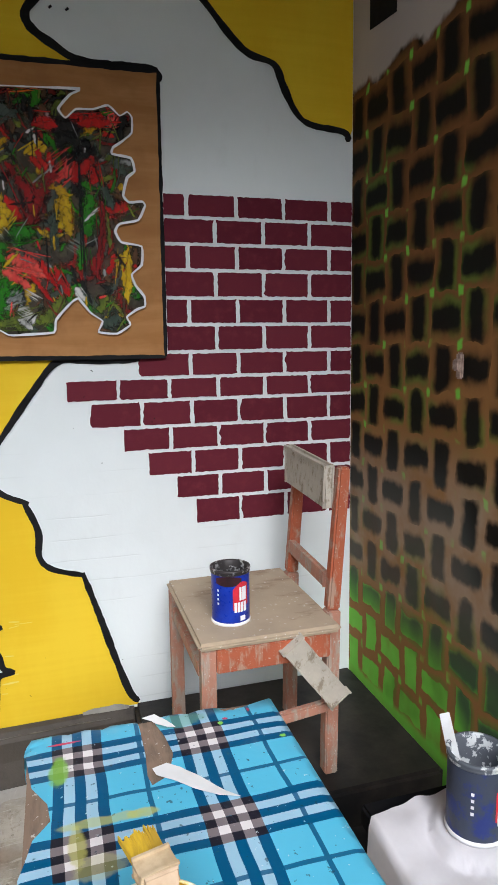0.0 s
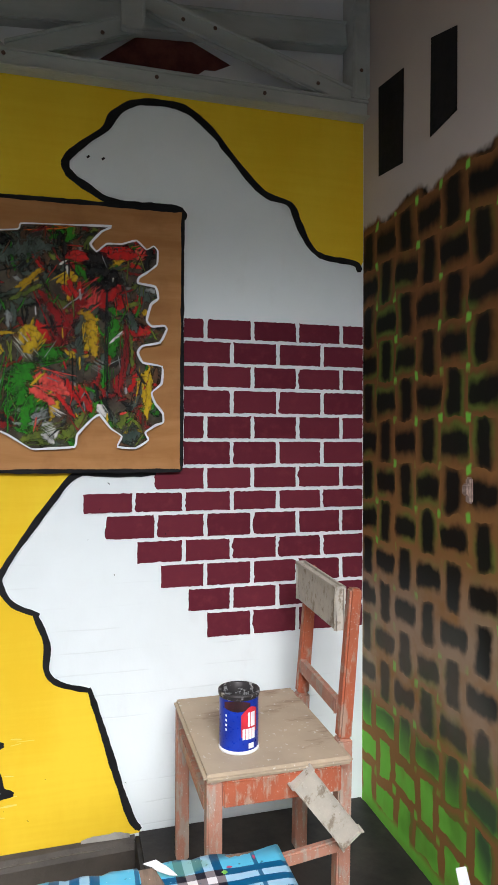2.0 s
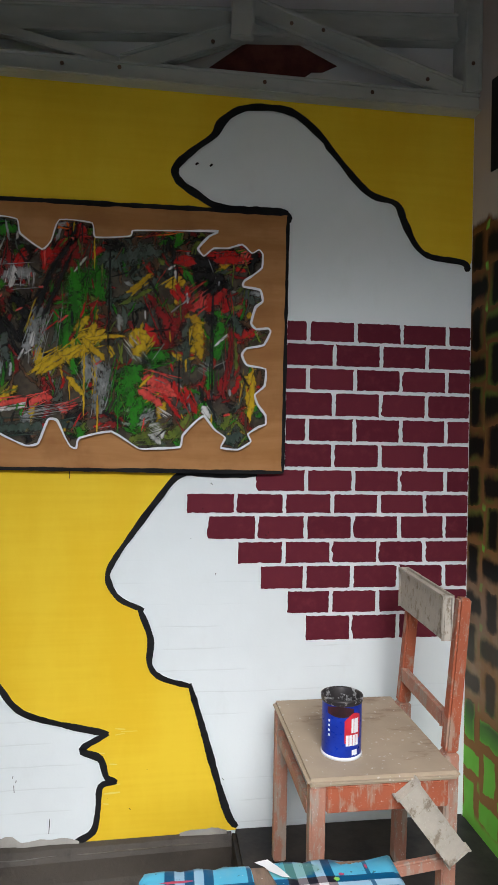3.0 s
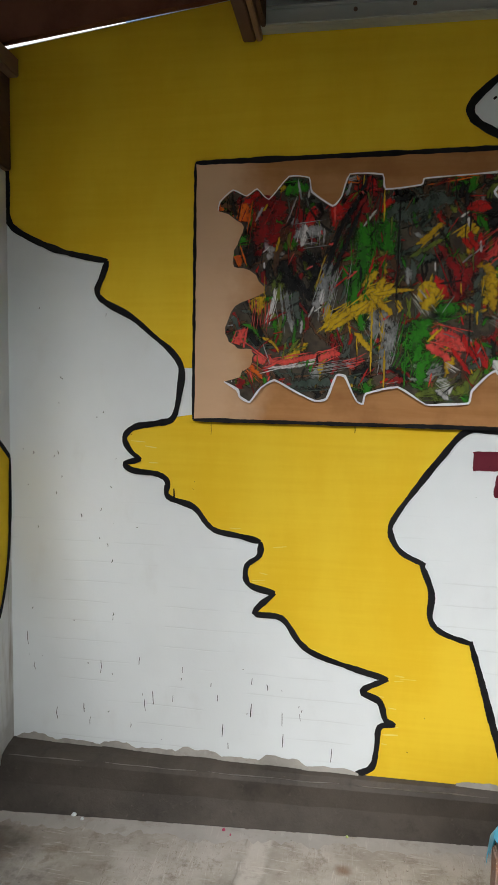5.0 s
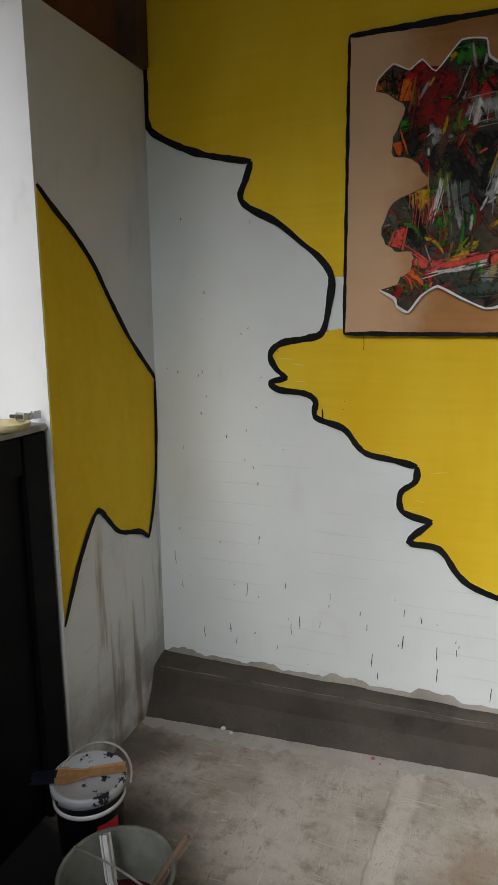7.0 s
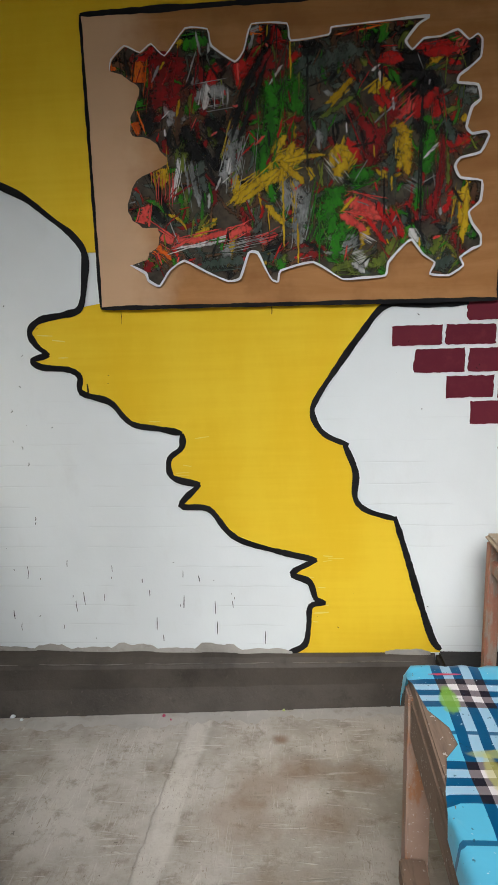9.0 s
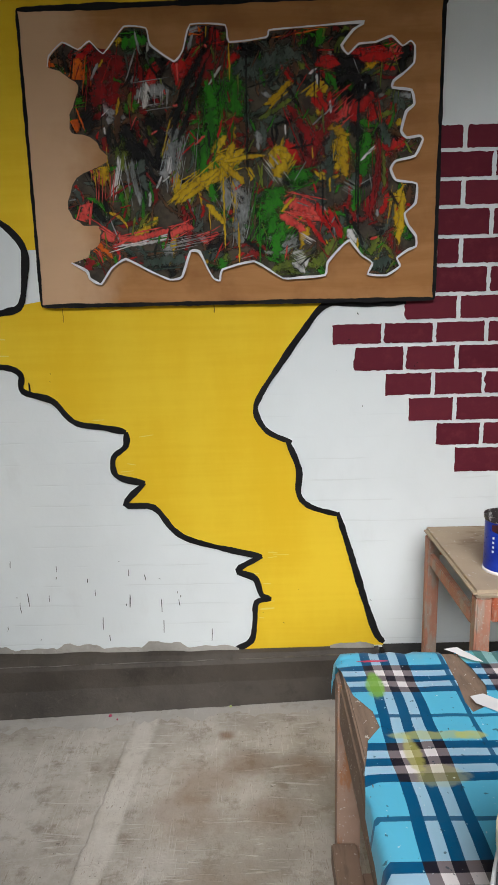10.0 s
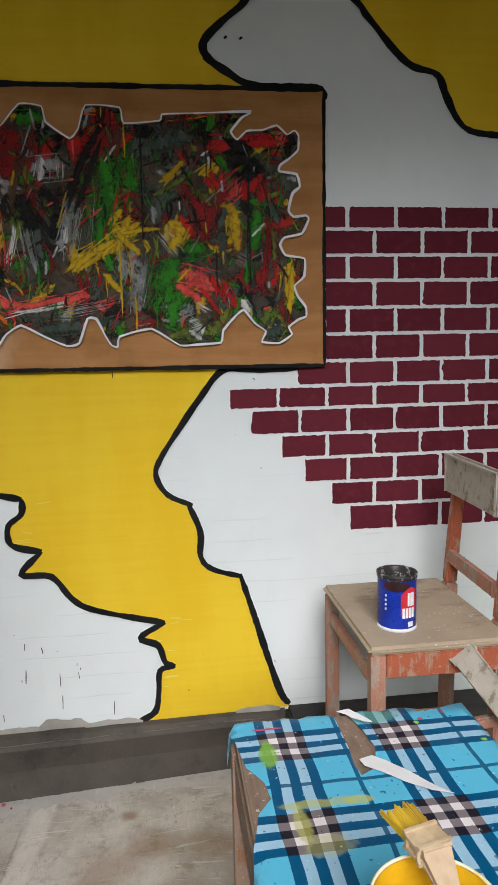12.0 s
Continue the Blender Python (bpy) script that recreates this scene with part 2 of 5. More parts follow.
    # dark brown patches in the left corner and around the buckets
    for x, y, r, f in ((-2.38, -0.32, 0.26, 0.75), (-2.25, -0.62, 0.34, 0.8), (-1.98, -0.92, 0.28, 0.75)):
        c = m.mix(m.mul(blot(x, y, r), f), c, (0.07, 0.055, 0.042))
    c = m.mix(m.mul(m.ramp(m.noise(60, 2), 0.70, 0.75), 0.6), c, (0.10, 0.085, 0.07))
    # scratches worn into the face
    fine = m.ramp(m.noise(75, 4, (1, 0.22, 1), distort=3.2), 0.60, 0.66)
    c = m.mix(m.mul(m.mul(fine, m.ramp(wig, 0.42, 0.58)), 0.55), c, (0.20, 0.15, 0.11))
    # floor blackened along the foot of the half door: shadow on dark floor, painted in
    door_shade = m.mul(m.ramp(m.add(X, m.mul(m.sub(n2, 0.5), 0.30)), -2.10, -2.17), m.ramp(m.add(Y, m.mul(m.sub(wig, 0.5), 0.2)), -0.60, -0.70))
    c = m.mix(door_shade, c, (0.008, 0.007, 0.007))
    m.color(c)
    h = m.add(m.add(n2, m.mul(n3, 0.35)), m.mul(marks, 0.35))
    return m.bump(m.sub(h, m.mul(crack, 0.4)), 0.7, 0.005).m


FLOOR = floor_material()
PLINTHWORN = concrete("worn_cement_arris", (0.13, 0.12, 0.105), (0.20, 0.185, 0.165), (0.08, 0.07, 0.06), 0.5, 0.6)
PLINTH = concrete("dark_cement_render", (0.046, 0.039, 0.032), (0.078, 0.066, 0.054), (0.026, 0.022, 0.018), 0.6, 0.6)
PLINTHTOP = concrete("smeared_cement_edge", (0.28, 0.265, 0.24), (0.42, 0.40, 0.365), (0.17, 0.155, 0.14), 0.4, 0.8)
PLINTHTOP_B = concrete("pale_cement_seam", (0.38, 0.36, 0.33), (0.46, 0.44, 0.41), (0.28, 0.25, 0.21), 0.6)
GROUND = concrete("yard_soil", (0.30, 0.27, 0.22), (0.36, 0.33, 0.28), (0.2, 0.18, 0.14))
BLACKFLOOR = simple("black_painted_cement", (0.014, 0.013, 0.013), (0.042, 0.034, 0.029), 5, 0.45, bump=0.3, dist=0.003, spec=0.2)
TRUSS = simple("grey_painted_steel", (0.42, 0.45, 0.43), (0.52, 0.545, 0.52), 9, 0.5, stretch=(0.3, 1, 1), spec=0.4)
BEAM = simple("brown_roof_timber", (0.085, 0.05, 0.036), (0.14, 0.085, 0.06), 9, 0.75, stretch=(0.4, 0.4, 1))
BEAMPALE = simple("pale_planed_timber", (0.33, 0.22, 0.15), (0.25, 0.16, 0.11), 9, 0.75, stretch=(1, 0.2, 1))
REDBOARD = simple("red_brown_board", (0.14, 0.05, 0.03), (0.20, 0.085, 0.05), 6, 0.8)
MAROONPATCH = simple("bare_maroon_render", (0.085, 0.022, 0.020), (0.15, 0.045, 0.035), 14, 0.85, dist=0.004)
ROOF = simple("brown_roof_underside", (0.17, 0.10, 0.06), (0.24, 0.145, 0.085), 4, 0.85)
BLACKWOOD = simple("black_gloss_paint", (0.005, 0.0055, 0.007), (0.009, 0.009, 0.010), 6, 0.5, bump=0.15, spec=0.06)
LITEDGE = simple("pale_lit_timber", (0.50, 0.50, 0.49), (0.36, 0.35, 0.33), 14, 0.7)
WOOD = worn("raw_plank_wood", (0.29, 0.20, 0.145), (0.21, 0.15, 0.11), 0.54, 24, (1, 0.15, 1), 0.75)
LEGWOOD = worn("flaking_leg_paint", (0.44, 0.30, 0.23), (0.46, 0.22, 0.11), 0.56, 42, (1, 1, 0.3))
CHAIRRED = worn("worn_red_chair_paint", (0.44, 0.12, 0.058), (0.47, 0.30, 0.22), 0.535, 48)
CHAIRPALE = worn("faded_pink_chair_paint", (0.50, 0.24, 0.165), (0.47, 0.37, 0.30), 0.52, 40)
SEATWOOD = worn("worn_seat_board", (0.50, 0.40, 0.29), (0.36, 0.26, 0.18), 0.58, 16, (0.3, 1, 1))
BACKWOOD = worn("grey_spattered_board", (0.56, 0.51, 0.43), (0.33, 0.27, 0.20), 0.555, 60, (1, 1, 0.6))
PLASTICWHITE = simple("dirty_white_plastic", (0.74, 0.75, 0.76), (0.62, 0.62, 0.62), 20, 0.4, bump=0.1)
BRACKET = simple("grimy_pink_plastic", (0.38, 0.28, 0.23), (0.22, 0.15, 0.12), 60, 0.6)
PAPER = simple("white_torn_paper", (0.78, 0.77, 0.77), (0.70, 0.69, 0.69), 14, 0.8)
CLOTH = simple("white_cotton_cloth", (0.70, 0.68, 0.71), (0.62, 0.60, 0.63), 7, 0.9, dist=0.004)
TIN = simple("paint_crusted_tin", (0.05, 0.045, 0.045), (0.42, 0.42, 0.42), 60, 0.4, 0.4, lo=0.52, hi=0.62)
TINSPLASH = simple("white_splashed_tin", (0.10, 0.11, 0.13), (0.55, 0.57, 0.58), 60, 0.5, 0.1, lo=0.52, hi=0.58)
BLUELABEL = simple("glossy_blue_label", (0.012, 0.045, 0.42), (0.01, 0.03, 0.30), 14, 0.3, bump=0.05)
BLUEGREY = simple("smeared_blue_grey_label", (0.045, 0.055, 0.085), (0.02, 0.035, 0.16), 22, 0.5, bump=0.3, lo=0.5, hi=0.62)
REDPRINT = simple("red_print", (0.62, 0.03, 0.05), (0.50, 0.03, 0.04), 20, 0.35, bump=0.05)
WHITEPRINT = simple("white_print", (0.82, 0.82, 0.84), (0.7, 0.7, 0.72), 20, 0.35, bump=0.05)
DARKPAINT = simple("drying_dark_paint", (0.03, 0.015, 0.017), (0.07, 0.02, 0.025), 20, 0.35)
MAROONPAINT = simple("wet_maroon_paint", (0.085, 0.018, 0.024), (0.11, 0.025, 0.03), 12, 0.2)
YELLOWPLASTIC = simple("yellow_painted_bucket", (0.80, 0.50, 0.03), (0.55, 0.30, 0.02), 40, 0.4, bump=0.25, stretch=(0.5, 0.5, 2.2), lo=0.5, hi=0.68)
PAILRIM = simple("pale_rim_with_paint", (0.78, 0.72, 0.52), (0.80, 0.50, 0.03), 30, 0.4, bump=0.2, lo=0.48, hi=0.62)
PAILINSIDE = simple("dried_yellow_coating", (0.74, 0.43, 0.012), (0.60, 0.33, 0.008), 14, 0.45, bump=0.2)
YELLOWPAINT = simple("wet_yellow_paint", (0.85, 0.56, 0.03), (0.8, 0.5, 0.02), 8, 0.2)
GREENPLASTIC = simple("lime_green_plastic", (0.24, 0.62, 0.02), (0.21, 0.56, 0.02), 8, 0.3, bump=0.05)
BRISTLE = simple("yellow_stained_bristle", (0.70, 0.47, 0.03), (0.45, 0.28, 0.03), 60, 0.8, stretch=(1, 0.1, 1))
FERRULE = simple("dull_tan_ferrule", (0.58, 0.45, 0.29), (0.45, 0.33, 0.20), 40, 0.55)
PALEHANDLE = simple("pale_brush_handle", (0.50, 0.37, 0.25), (0.40, 0.28, 0.18), 30, 0.6)
BRUSHWOOD = simple("brush_handle_wood", (0.46, 0.26, 0.11), (0.34, 0.18, 0.08), 18, 0.5)
BUCKETBLACK = simple("black_printed_bucket", (0.010, 0.012, 0.022), (0.016, 0.018, 0.03), 10, 0.35, bump=0.05)
LIDWHITE = simple("white_lid_with_black_drips", (0.50, 0.53, 0.57), (0.02, 0.02, 0.03), 26, 0.4, bump=0.2, lo=0.56, hi=0.59)
BASIN = simple("grey_green_plastic", (0.13, 0.14, 0.12), (0.22, 0.23, 0.20), 9, 0.5)
OUTWALL = simple("sunlit_white_house_wall", (0.89, 0.90, 0.91), (0.84, 0.85, 0.87), 1.2, 0.8)
OUTWALL_B = simple("grey_cream_screen_wall", (0.42, 0.40, 0.36), (0.34, 0.33, 0.30), 1.2, 0.85)
GALV = simple("galvanised_wire", (0.6, 0.6, 0.58), (0.5, 0.5, 0.48), 40, 0.4, 0.7)
SPOTGREEN = simple("green_paint_smear", (0.20, 0.48, 0.06), (0.28, 0.55, 0.12), 40, 0.5)
SPOTYELLOW = simple("yellow_paint_smear", (0.48, 0.50, 0.12), (0.36, 0.48, 0.22), 60, 0.5)
SPOTRED = simple("red_paint_smear", (0.55, 0.06, 0.10), (0.45, 0.10, 0.2), 40, 0.5)


def plaid_material():
    m = Mat("blue_plaid_oilcloth", 0.36, spec=0.4)
    X, Y, Z = m.xyz()
    warp = m.mul(m.sub(m.noise(6, 2), 0.5), 0.012)

    def bands(pos, start):
        f = m.math("FLOORED_MODULO", m.math("DIVIDE", m.sub(m.add(pos, warp), start), 0.194), 1.0)
        inside = m.less(f, 0.397)
        odd = m.math("FLOORED_MODULO", m.math("FLOOR", m.math("DIVIDE", f, 0.0794)), 2.0)
        thin = m.mul(m.more(f, 0.675), m.less(f, 0.712))
        return inside, odd, thin

    ix, ox, tx = bands(X, -0.982)
    iy, oy, ty = bands(Y, -1.256)
    cross = m.mul(ix, iy)
    blue = m.mix(m.noise(5, 4), (0.085, 0.44, 0.64), (0.13, 0.52, 0.72))
    dark, pale = (0.0, 0.085, 0.20), (0.32, 0.52, 0.66)
    c = m.mix(ix, blue, m.mix(ox, dark, pale))
    c = m.mix(iy, c, m.mix(oy, dark, pale))
    lum = m.add(ox, oy)
    cc = m.mix(m.more(lum, 0.5), (0.012, 0.012, 0.022), (0.20, 0.17, 0.18))
    cc = m.mix(m.more(lum, 1.5), cc, (0.74, 0.70, 0.70))
    c = m.mix(cross, c, cc)
    line = m.mul(m.math("MAXIMUM", tx, ty), m.sub(1.0, cross))
    c = m.mix(m.mul(line, 0.9), c, dark)
    c = m.mix(m.mul(m.ramp(m.noise(70, 2), 0.70, 0.74), 0.8), c, (0.03, 0.10, 0.16))
    c = m.mix(m.mul(m.ramp(m.noise(115, 2), 0.70, 0.73), 0.8), c, (0.62, 0.70, 0.74))
    c = m.mix(m.mul(m.ramp(m.noise(85, 2, (1.3, 1, 1)), 0.69, 0.72), 0.7), c, (0.02, 0.05, 0.08))
    c = m.mix(m.mul(m.ramp(m.noise(8, 4), 0.6, 0.8), 0.18), c, (0.5, 0.5, 0.5))
    for cx, cy, rx, ry, tone, amount in ((-0.915, -1.165, 0.06, 0.010, (0.50, 0.50, 0.10), 0.55), (-0.950, -1.205, 0.012, 0.04, (0.52, 0.50, 0.12), 0.55), (-0.925, -1.245, 0.035, 0.02, (0.5, 0.5, 0.2), 0.35),
                                        (-0.862, -1.166, 0.022, 0.010, (0.5, 0.52, 0.12), 0.7), (-0.972, -1.045, 0.015, 0.04, (0.22, 0.46, 0.06), 0.8), (-0.775, -0.965, 0.05, 0.02, (0.16, 0.36, 0.22), 0.5)):
        ex, ey = m.math("DIVIDE", m.sub(X, cx), rx), m.math("DIVIDE", m.sub(Y, cy), ry)
        e = m.add(m.add(m.mul(ex, ex), m.mul(ey, ey)), m.mul(m.sub(m.noise(40, 4), 0.5), 2.2))
        c = m.mix(m.mul(m.ramp(e, 1.2, 0.5), amount), c, tone)
    m.color(c)
    return m.bump(m.add(m.noise(9, 3, distort=0.6), m.mul(m.noise(60, 2), 0.15)), 0.35, 0.006).m


PLAID = plaid_material()


def board_material():
    m = Mat("tan_plywood", 0.6, spec=0.10)
    X, Y, Z = m.xyz()
    grain = m.noise(14, 5, (0.12, 1, 1), distort=0.5)
    blot = m.noise(7, 4)
    c = m.mix(m.ramp(grain, 0.35, 0.65), (0.36, 0.165, 0.055), (0.45, 0.225, 0.085))
    c = m.mix(m.mul(m.ramp(blot, 0.45, 0.72), 0.5), c, (0.25, 0.105, 0.036))
    # cream spray at the left end, with the pale gleam of light painted in
    spray_gleam = m.ramp(m.add(X, m.mul(m.sub(m.noise(6, 4), 0.5), 0.25)), -1.52, -1.70)
    c = m.mix(m.mul(spray_gleam, 0.75), c, (0.68, 0.47, 0.30))
    m.color(c)
    return m.bump(m.add(grain, m.noise(60, 3)), 0.15, 0.001).m


PLYWOOD = board_material()


# ---- mesh helpers ----
def part(name, bm, material, parent=None, label="", smooth=False):
    me = bpy.data.meshes.new(name)
    bmesh.ops.recalc_face_normals(bm, faces=bm.faces)
    bm.to_mesh(me)
    bm.free()
    me.materials.append(material)
    if smooth:
        for p in me.polygons:
            p.use_smooth = True
    ob = new(name, me)
    if parent:
        ob.parent = parent
    if label:
        ob["label"] = label
    return ob


def thing(name, label, category, at=(0, 0, 0), group="", kind=""):
    ob = new(name)
    ob.empty_display_size = 0.05
    ob.location = at
    return tagged(ob, label, category, group, kind)


def box(lo, hi, bevel=0.0, bm=None):
    bm = bm or bmesh.new()
    r = bmesh.ops.create_cube(bm, size=1)
    size = [h - l for l, h in zip(lo, hi)]
    mid = [(h + l) / 2 for l, h in zip(lo, hi)]
    bmesh.ops.transform(bm, matrix=Matrix.Translation(mid) @ Matrix.Diagonal((*size, 1)), verts=r["verts"])
    if bevel:
        edges = list({e for v in r["verts"] for e in v.link_edges})
        bmesh.ops.bevel(bm, geom=edges, offset=bevel, segments=2, affect="EDGES")
    return bm


def stick(a, b, w, h, bevel=0.003, side=(0, 0, 1), bm=None, taper=1.0):
    """A beam from a to b; w across, h along side."""
    bm = bm or bmesh.new()
    a, b = Vector(a), Vector(b)
    z = (b - a).normalized()
    y = (Vector(side) - z * z.dot(Vector(side))).normalized()
    x = y.cross(z)
    n0 = len(bm.verts)
    r = bmesh.ops.create_cube(bm, size=1)
    for v in r["verts"]:
        k = taper if v.co.z > 0 else 1.0
        p = v.co.copy()
        v.co = (a + b) / 2 + x * p.x * w * k + y * p.y * h * k + z * p.z * (b - a).length
    if bevel:
        edges = list({e for v in r["verts"] for e in v.link_edges})
        bmesh.ops.bevel(bm, geom=edges, offset=bevel, segments=2, affect="EDGES")
    return bm


def lathe(profile, segs=40, at=(0, 0, 0), bm=None, cap=True):
    """A turned form from (radius, height) pairs."""
    bm = bm or bmesh.new()
    rings = []
    for r, z in profile:
        ring = []
        for i in range(segs):
            a = 2 * math.pi * i / segs
            ring.append(bm.verts.new((at[0] + r * math.cos(a), at[1] + r * math.sin(a), at[2] + z)))
        rings.append(ring)
    for p, q in zip(rings, rings[1:]):
        for i in range(segs):
            bm.faces.new((p[i], p[(i + 1) % segs], q[(i + 1) % segs], q[i]))
    for ring, (r, z) in ((rings[0], profile[0]), (rings[-1], profile[-1])):
        if r < 0.02 or (cap and ring is rings[0]):
            bm.faces.new(ring)
    return bm


def tube(points, radius, segs=8, bm=None):
    bm = bm or bmesh.new()
    pts = [Vector(p) for p in points]
    rings = []
    up = Vector((0.31, 0.17, 0.93))
    for i, p in enumerate(pts):
        d = (pts[min(i + 1, len(pts) - 1)] - pts[max(i - 1, 0)]).normalized()
        x = d.cross(up).normalized()
        y = d.cross(x)
        rings.append([bm.verts.new(p + radius * (x * math.cos(2 * math.pi * k / segs) + y * math.sin(2 * math.pi * k / segs))) for k in range(segs)])
    for p, q in zip(rings, rings[1:]):
        for i in range(segs):
            bm.faces.new((p[i], p[(i + 1) % segs], q[(i + 1) % segs], q[i]))
    bm.faces.new(rings[0])
    bm.faces.new(rings[-1])
    return bm


def curve(points, steps=5):
    """A smooth line through the points."""
    p = [Vector((*q, 0)) if len(q) == 2 else Vector(q) for q in points]
    out = []
    for i in range(len(p) - 1):
        a, b, c, d = p[max(i - 1, 0)], p[i], p[i + 1], p[min(i + 2, len(p) - 1)]
        for k in range(steps):
            t = k / steps
            out.append(0.5 * (2 * b + (c - a) * t + (2 * a - 5 * b + 4 * c - d) * t * t + (3 * b - a - 3 * c + d) * t ** 3))
    out.append(p[-1])
    return out


def on_wall(q, lift):
    return Vector((q.x, -lift, q.y))


def on_side(q, lift):
    return Vector((-2.405 + lift, q.x, q.y))


def sheet(outline, place, lift, thick=0.0015):
    """A thin layer of paint with the given outline."""
    from mathutils.geometry import tessellate_polygon
    pts = [Vector((q.x, q.y, 0)) for q in outline]
    tris = tessellate_polygon([pts])
    bm = bmesh.new()
    vs = [bm.verts.new(place(q, lift)) for q in pts]
    for t in tris:
        try:
            bm.faces.new([vs[i] for i in t])
        except ValueError:
            pass
    back = [bm.verts.new(place(q, lift - thick)) for q in pts]
    n = len(vs)
    for i in range(n):
        bm.faces.new((vs[i], vs[(i + 1) % n], back[(i + 1) % n], back[i]))
    return bm


def ribbon(points, place, lift, width, seed=1, rough=0.15, bm=None):
    """A brushed line of slightly uneven width."""
    rnd = random.Random(seed)
    bm = bm or bmesh.new()
    dense = []
    for a, b in zip(points, points[1:]):
        n = max(1, int((b - a).length / 0.012))
        dense += [a.lerp(b, k / n) for k in range(n)]
    dense.append(points[-1])
    left, right = [], []
    w = 1.0
    for i, p in enumerate(dense):
        d = dense[min(i + 1, len(dense) - 1)] - dense[max(i - 1, 0)]
        if d.length < 1e-6:
            continue
        d.normalize()
        nrm = Vector((-d.y, d.x, 0))
        w += (1.0 + rnd.uniform(-rough, rough) * 2 - w) * 0.35
        end = min(1.0, 0.55 + 0.2 * min(i, len(dense) - 1 - i))
        left.append(bm.verts.new(place(p + nrm * width * 0.5 * w * end, lift)))
        right.append(bm.verts.new(place(p - nrm * width * 0.5 * w * end, lift)))
    for i in range(len(left) - 1):
        bm.faces.new((left[i], left[i + 1], right[i + 1], right[i]))
    return bm


def prism(outline, y0, y1):
    """A wall plate with an outline in x and z, from y0 to y1."""
    bm = bmesh.new()
    a = [bm.verts.new((x, y0, z)) for x, z in outline]
    b = [bm.verts.new((x, y1, z)) for x, z in outline]
    bm.faces.new(a)
    bm.faces.new(b[::-1])
    n = len(a)
    for i in range(n):
        bm.faces.new((a[i], a[(i + 1) % n], b[(i + 1) % n], b[i]))
    bmesh.ops.triangulate(bm, faces=[f for f in bm.faces if len(f.verts) > 4])
    return bm

# ---- the setting ----
def V2(x, z):
    return Vector((x, z, 0))


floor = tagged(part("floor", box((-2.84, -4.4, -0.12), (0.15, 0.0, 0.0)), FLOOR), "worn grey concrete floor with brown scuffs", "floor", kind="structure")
bm = bmesh.new()
for pts, w in (([(-2.40, -0.175), (-2.0, -0.145), (-1.5, -0.105), (-1.05, -0.066), (-0.80, -0.050)], 0.058),):
    ribbon(curve([(*p,) for p in pts]), lambda q, lift: Vector((q.x, q.y, lift)), 0.0012, w, 3, 0.7, bm=bm)
part("mortar_seam", bm, PLINTHTOP_B, floor, "pale cement seam")
ground = tagged(part("ground", box((-80, -80, -0.4), (80, 80, -0.13)), GROUND), "pale bare soil yard", "ground", kind="structure")

wall_north = tagged(part("wall_north", prism([(-2.57, -0.12), (0.15, -0.12), (0.15, 2.447), (-1.58, 2.447), (-1.58, 2.566), (-2.57, 2.434)], 0.0, 0.14), WHITE),
                    "white plastered wall with a yellow and black mural", "wall", kind="structure")
gable = tagged(part("wall_gable", box((-1.70, 0.05, 2.44), (0.15, 0.13, 3.3)), GABLE), "white plaster infill behind the roof truss", "wall", kind="structure")

# right-hand wall with the window opening
wall_east = thing("wall_east", "wall sprayed with a brown and black basket weave over green", "wall", kind="structure")
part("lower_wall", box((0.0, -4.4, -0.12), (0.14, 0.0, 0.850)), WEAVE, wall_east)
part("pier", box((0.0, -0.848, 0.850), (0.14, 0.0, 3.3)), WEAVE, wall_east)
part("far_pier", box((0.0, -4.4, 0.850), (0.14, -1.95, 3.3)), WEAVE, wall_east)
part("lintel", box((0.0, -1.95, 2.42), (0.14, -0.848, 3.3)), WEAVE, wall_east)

# left-hand wall with the doorway
wall_west = thing("wall_west", "white wall with a yellow painted patch and brown streaks", "wall", kind="structure")
part("corner_pier", box((-2.84, -0.556, -0.12), (-2.405, 0.0, 2.078)), SIDE, wall_west)
part("rear_pier", box((-2.56, -4.4, -0.12), (-2.405, -1.40, 2.078)), SIDE, wall_west)
for y0, y1 in ((-4.4, -1.40), (-0.60, 0.0)):
    part("upper_panel", box((-2.62, y0, 2.078), (-2.44, y1, 2.50)), REDBOARD, wall_west, "dark red-brown boarding above the wall")

ceiling = tagged(part("ceiling", prism([(-2.75, 2.62), (0.3, 3.05), (0.3, 3.11), (-2.75, 2.68)], EAVES, 0.2), ROOF), "dark underside of the sloping roof", "ceiling", kind="structure")
# unseen beam, added to keep sky light off the top of the walls
tagged(part("eaves_shade_beam", prism([(-2.60, 2.59), (0.0, 2.80), (0.0, 3.15), (-2.60, 2.78)], EAVES - 0.10, EAVES), BEAM), "unseen dark beam added along the roof front to cut light", "beam", kind="structure")
# unseen piers, added to darken the left and right ends of the room
shade_piers = thing("shade_piers", "unseen white piers added at the open front to shade the sides", "wall", kind="structure")
part("left_shade_pier", box((-2.40, -3.1, -0.12), (-1.62, -2.98, 2.5)), SIDE, shade_piers)
part("right_shade_pier", box((-0.22, -3.1, -0.12), (-0.002, -2.98, 2.5)), SIDE, shade_piers)
# unseen wall, added to block low sky and darken the upper mural
house = tagged(part("facing_screen", box((-14, -10.5, -0.13), (9, -9.0, 3.0)), OUTWALL_B), "unseen plain wall added across the yard to hide low sky", "house", kind="structure")

# plinth along the mural wall, deeper towards the left-hand corner
bm = bmesh.new()
rows = []
for k in range(25):
    f = k / 24
    x = -2.405 + f * (2.405 - 0.76)
    foot, lip = -0.150 + 0.125 * f, -0.078 + 0.062 * f
    wob = 0.004 * noise.noise((x * 9, 0, 0))
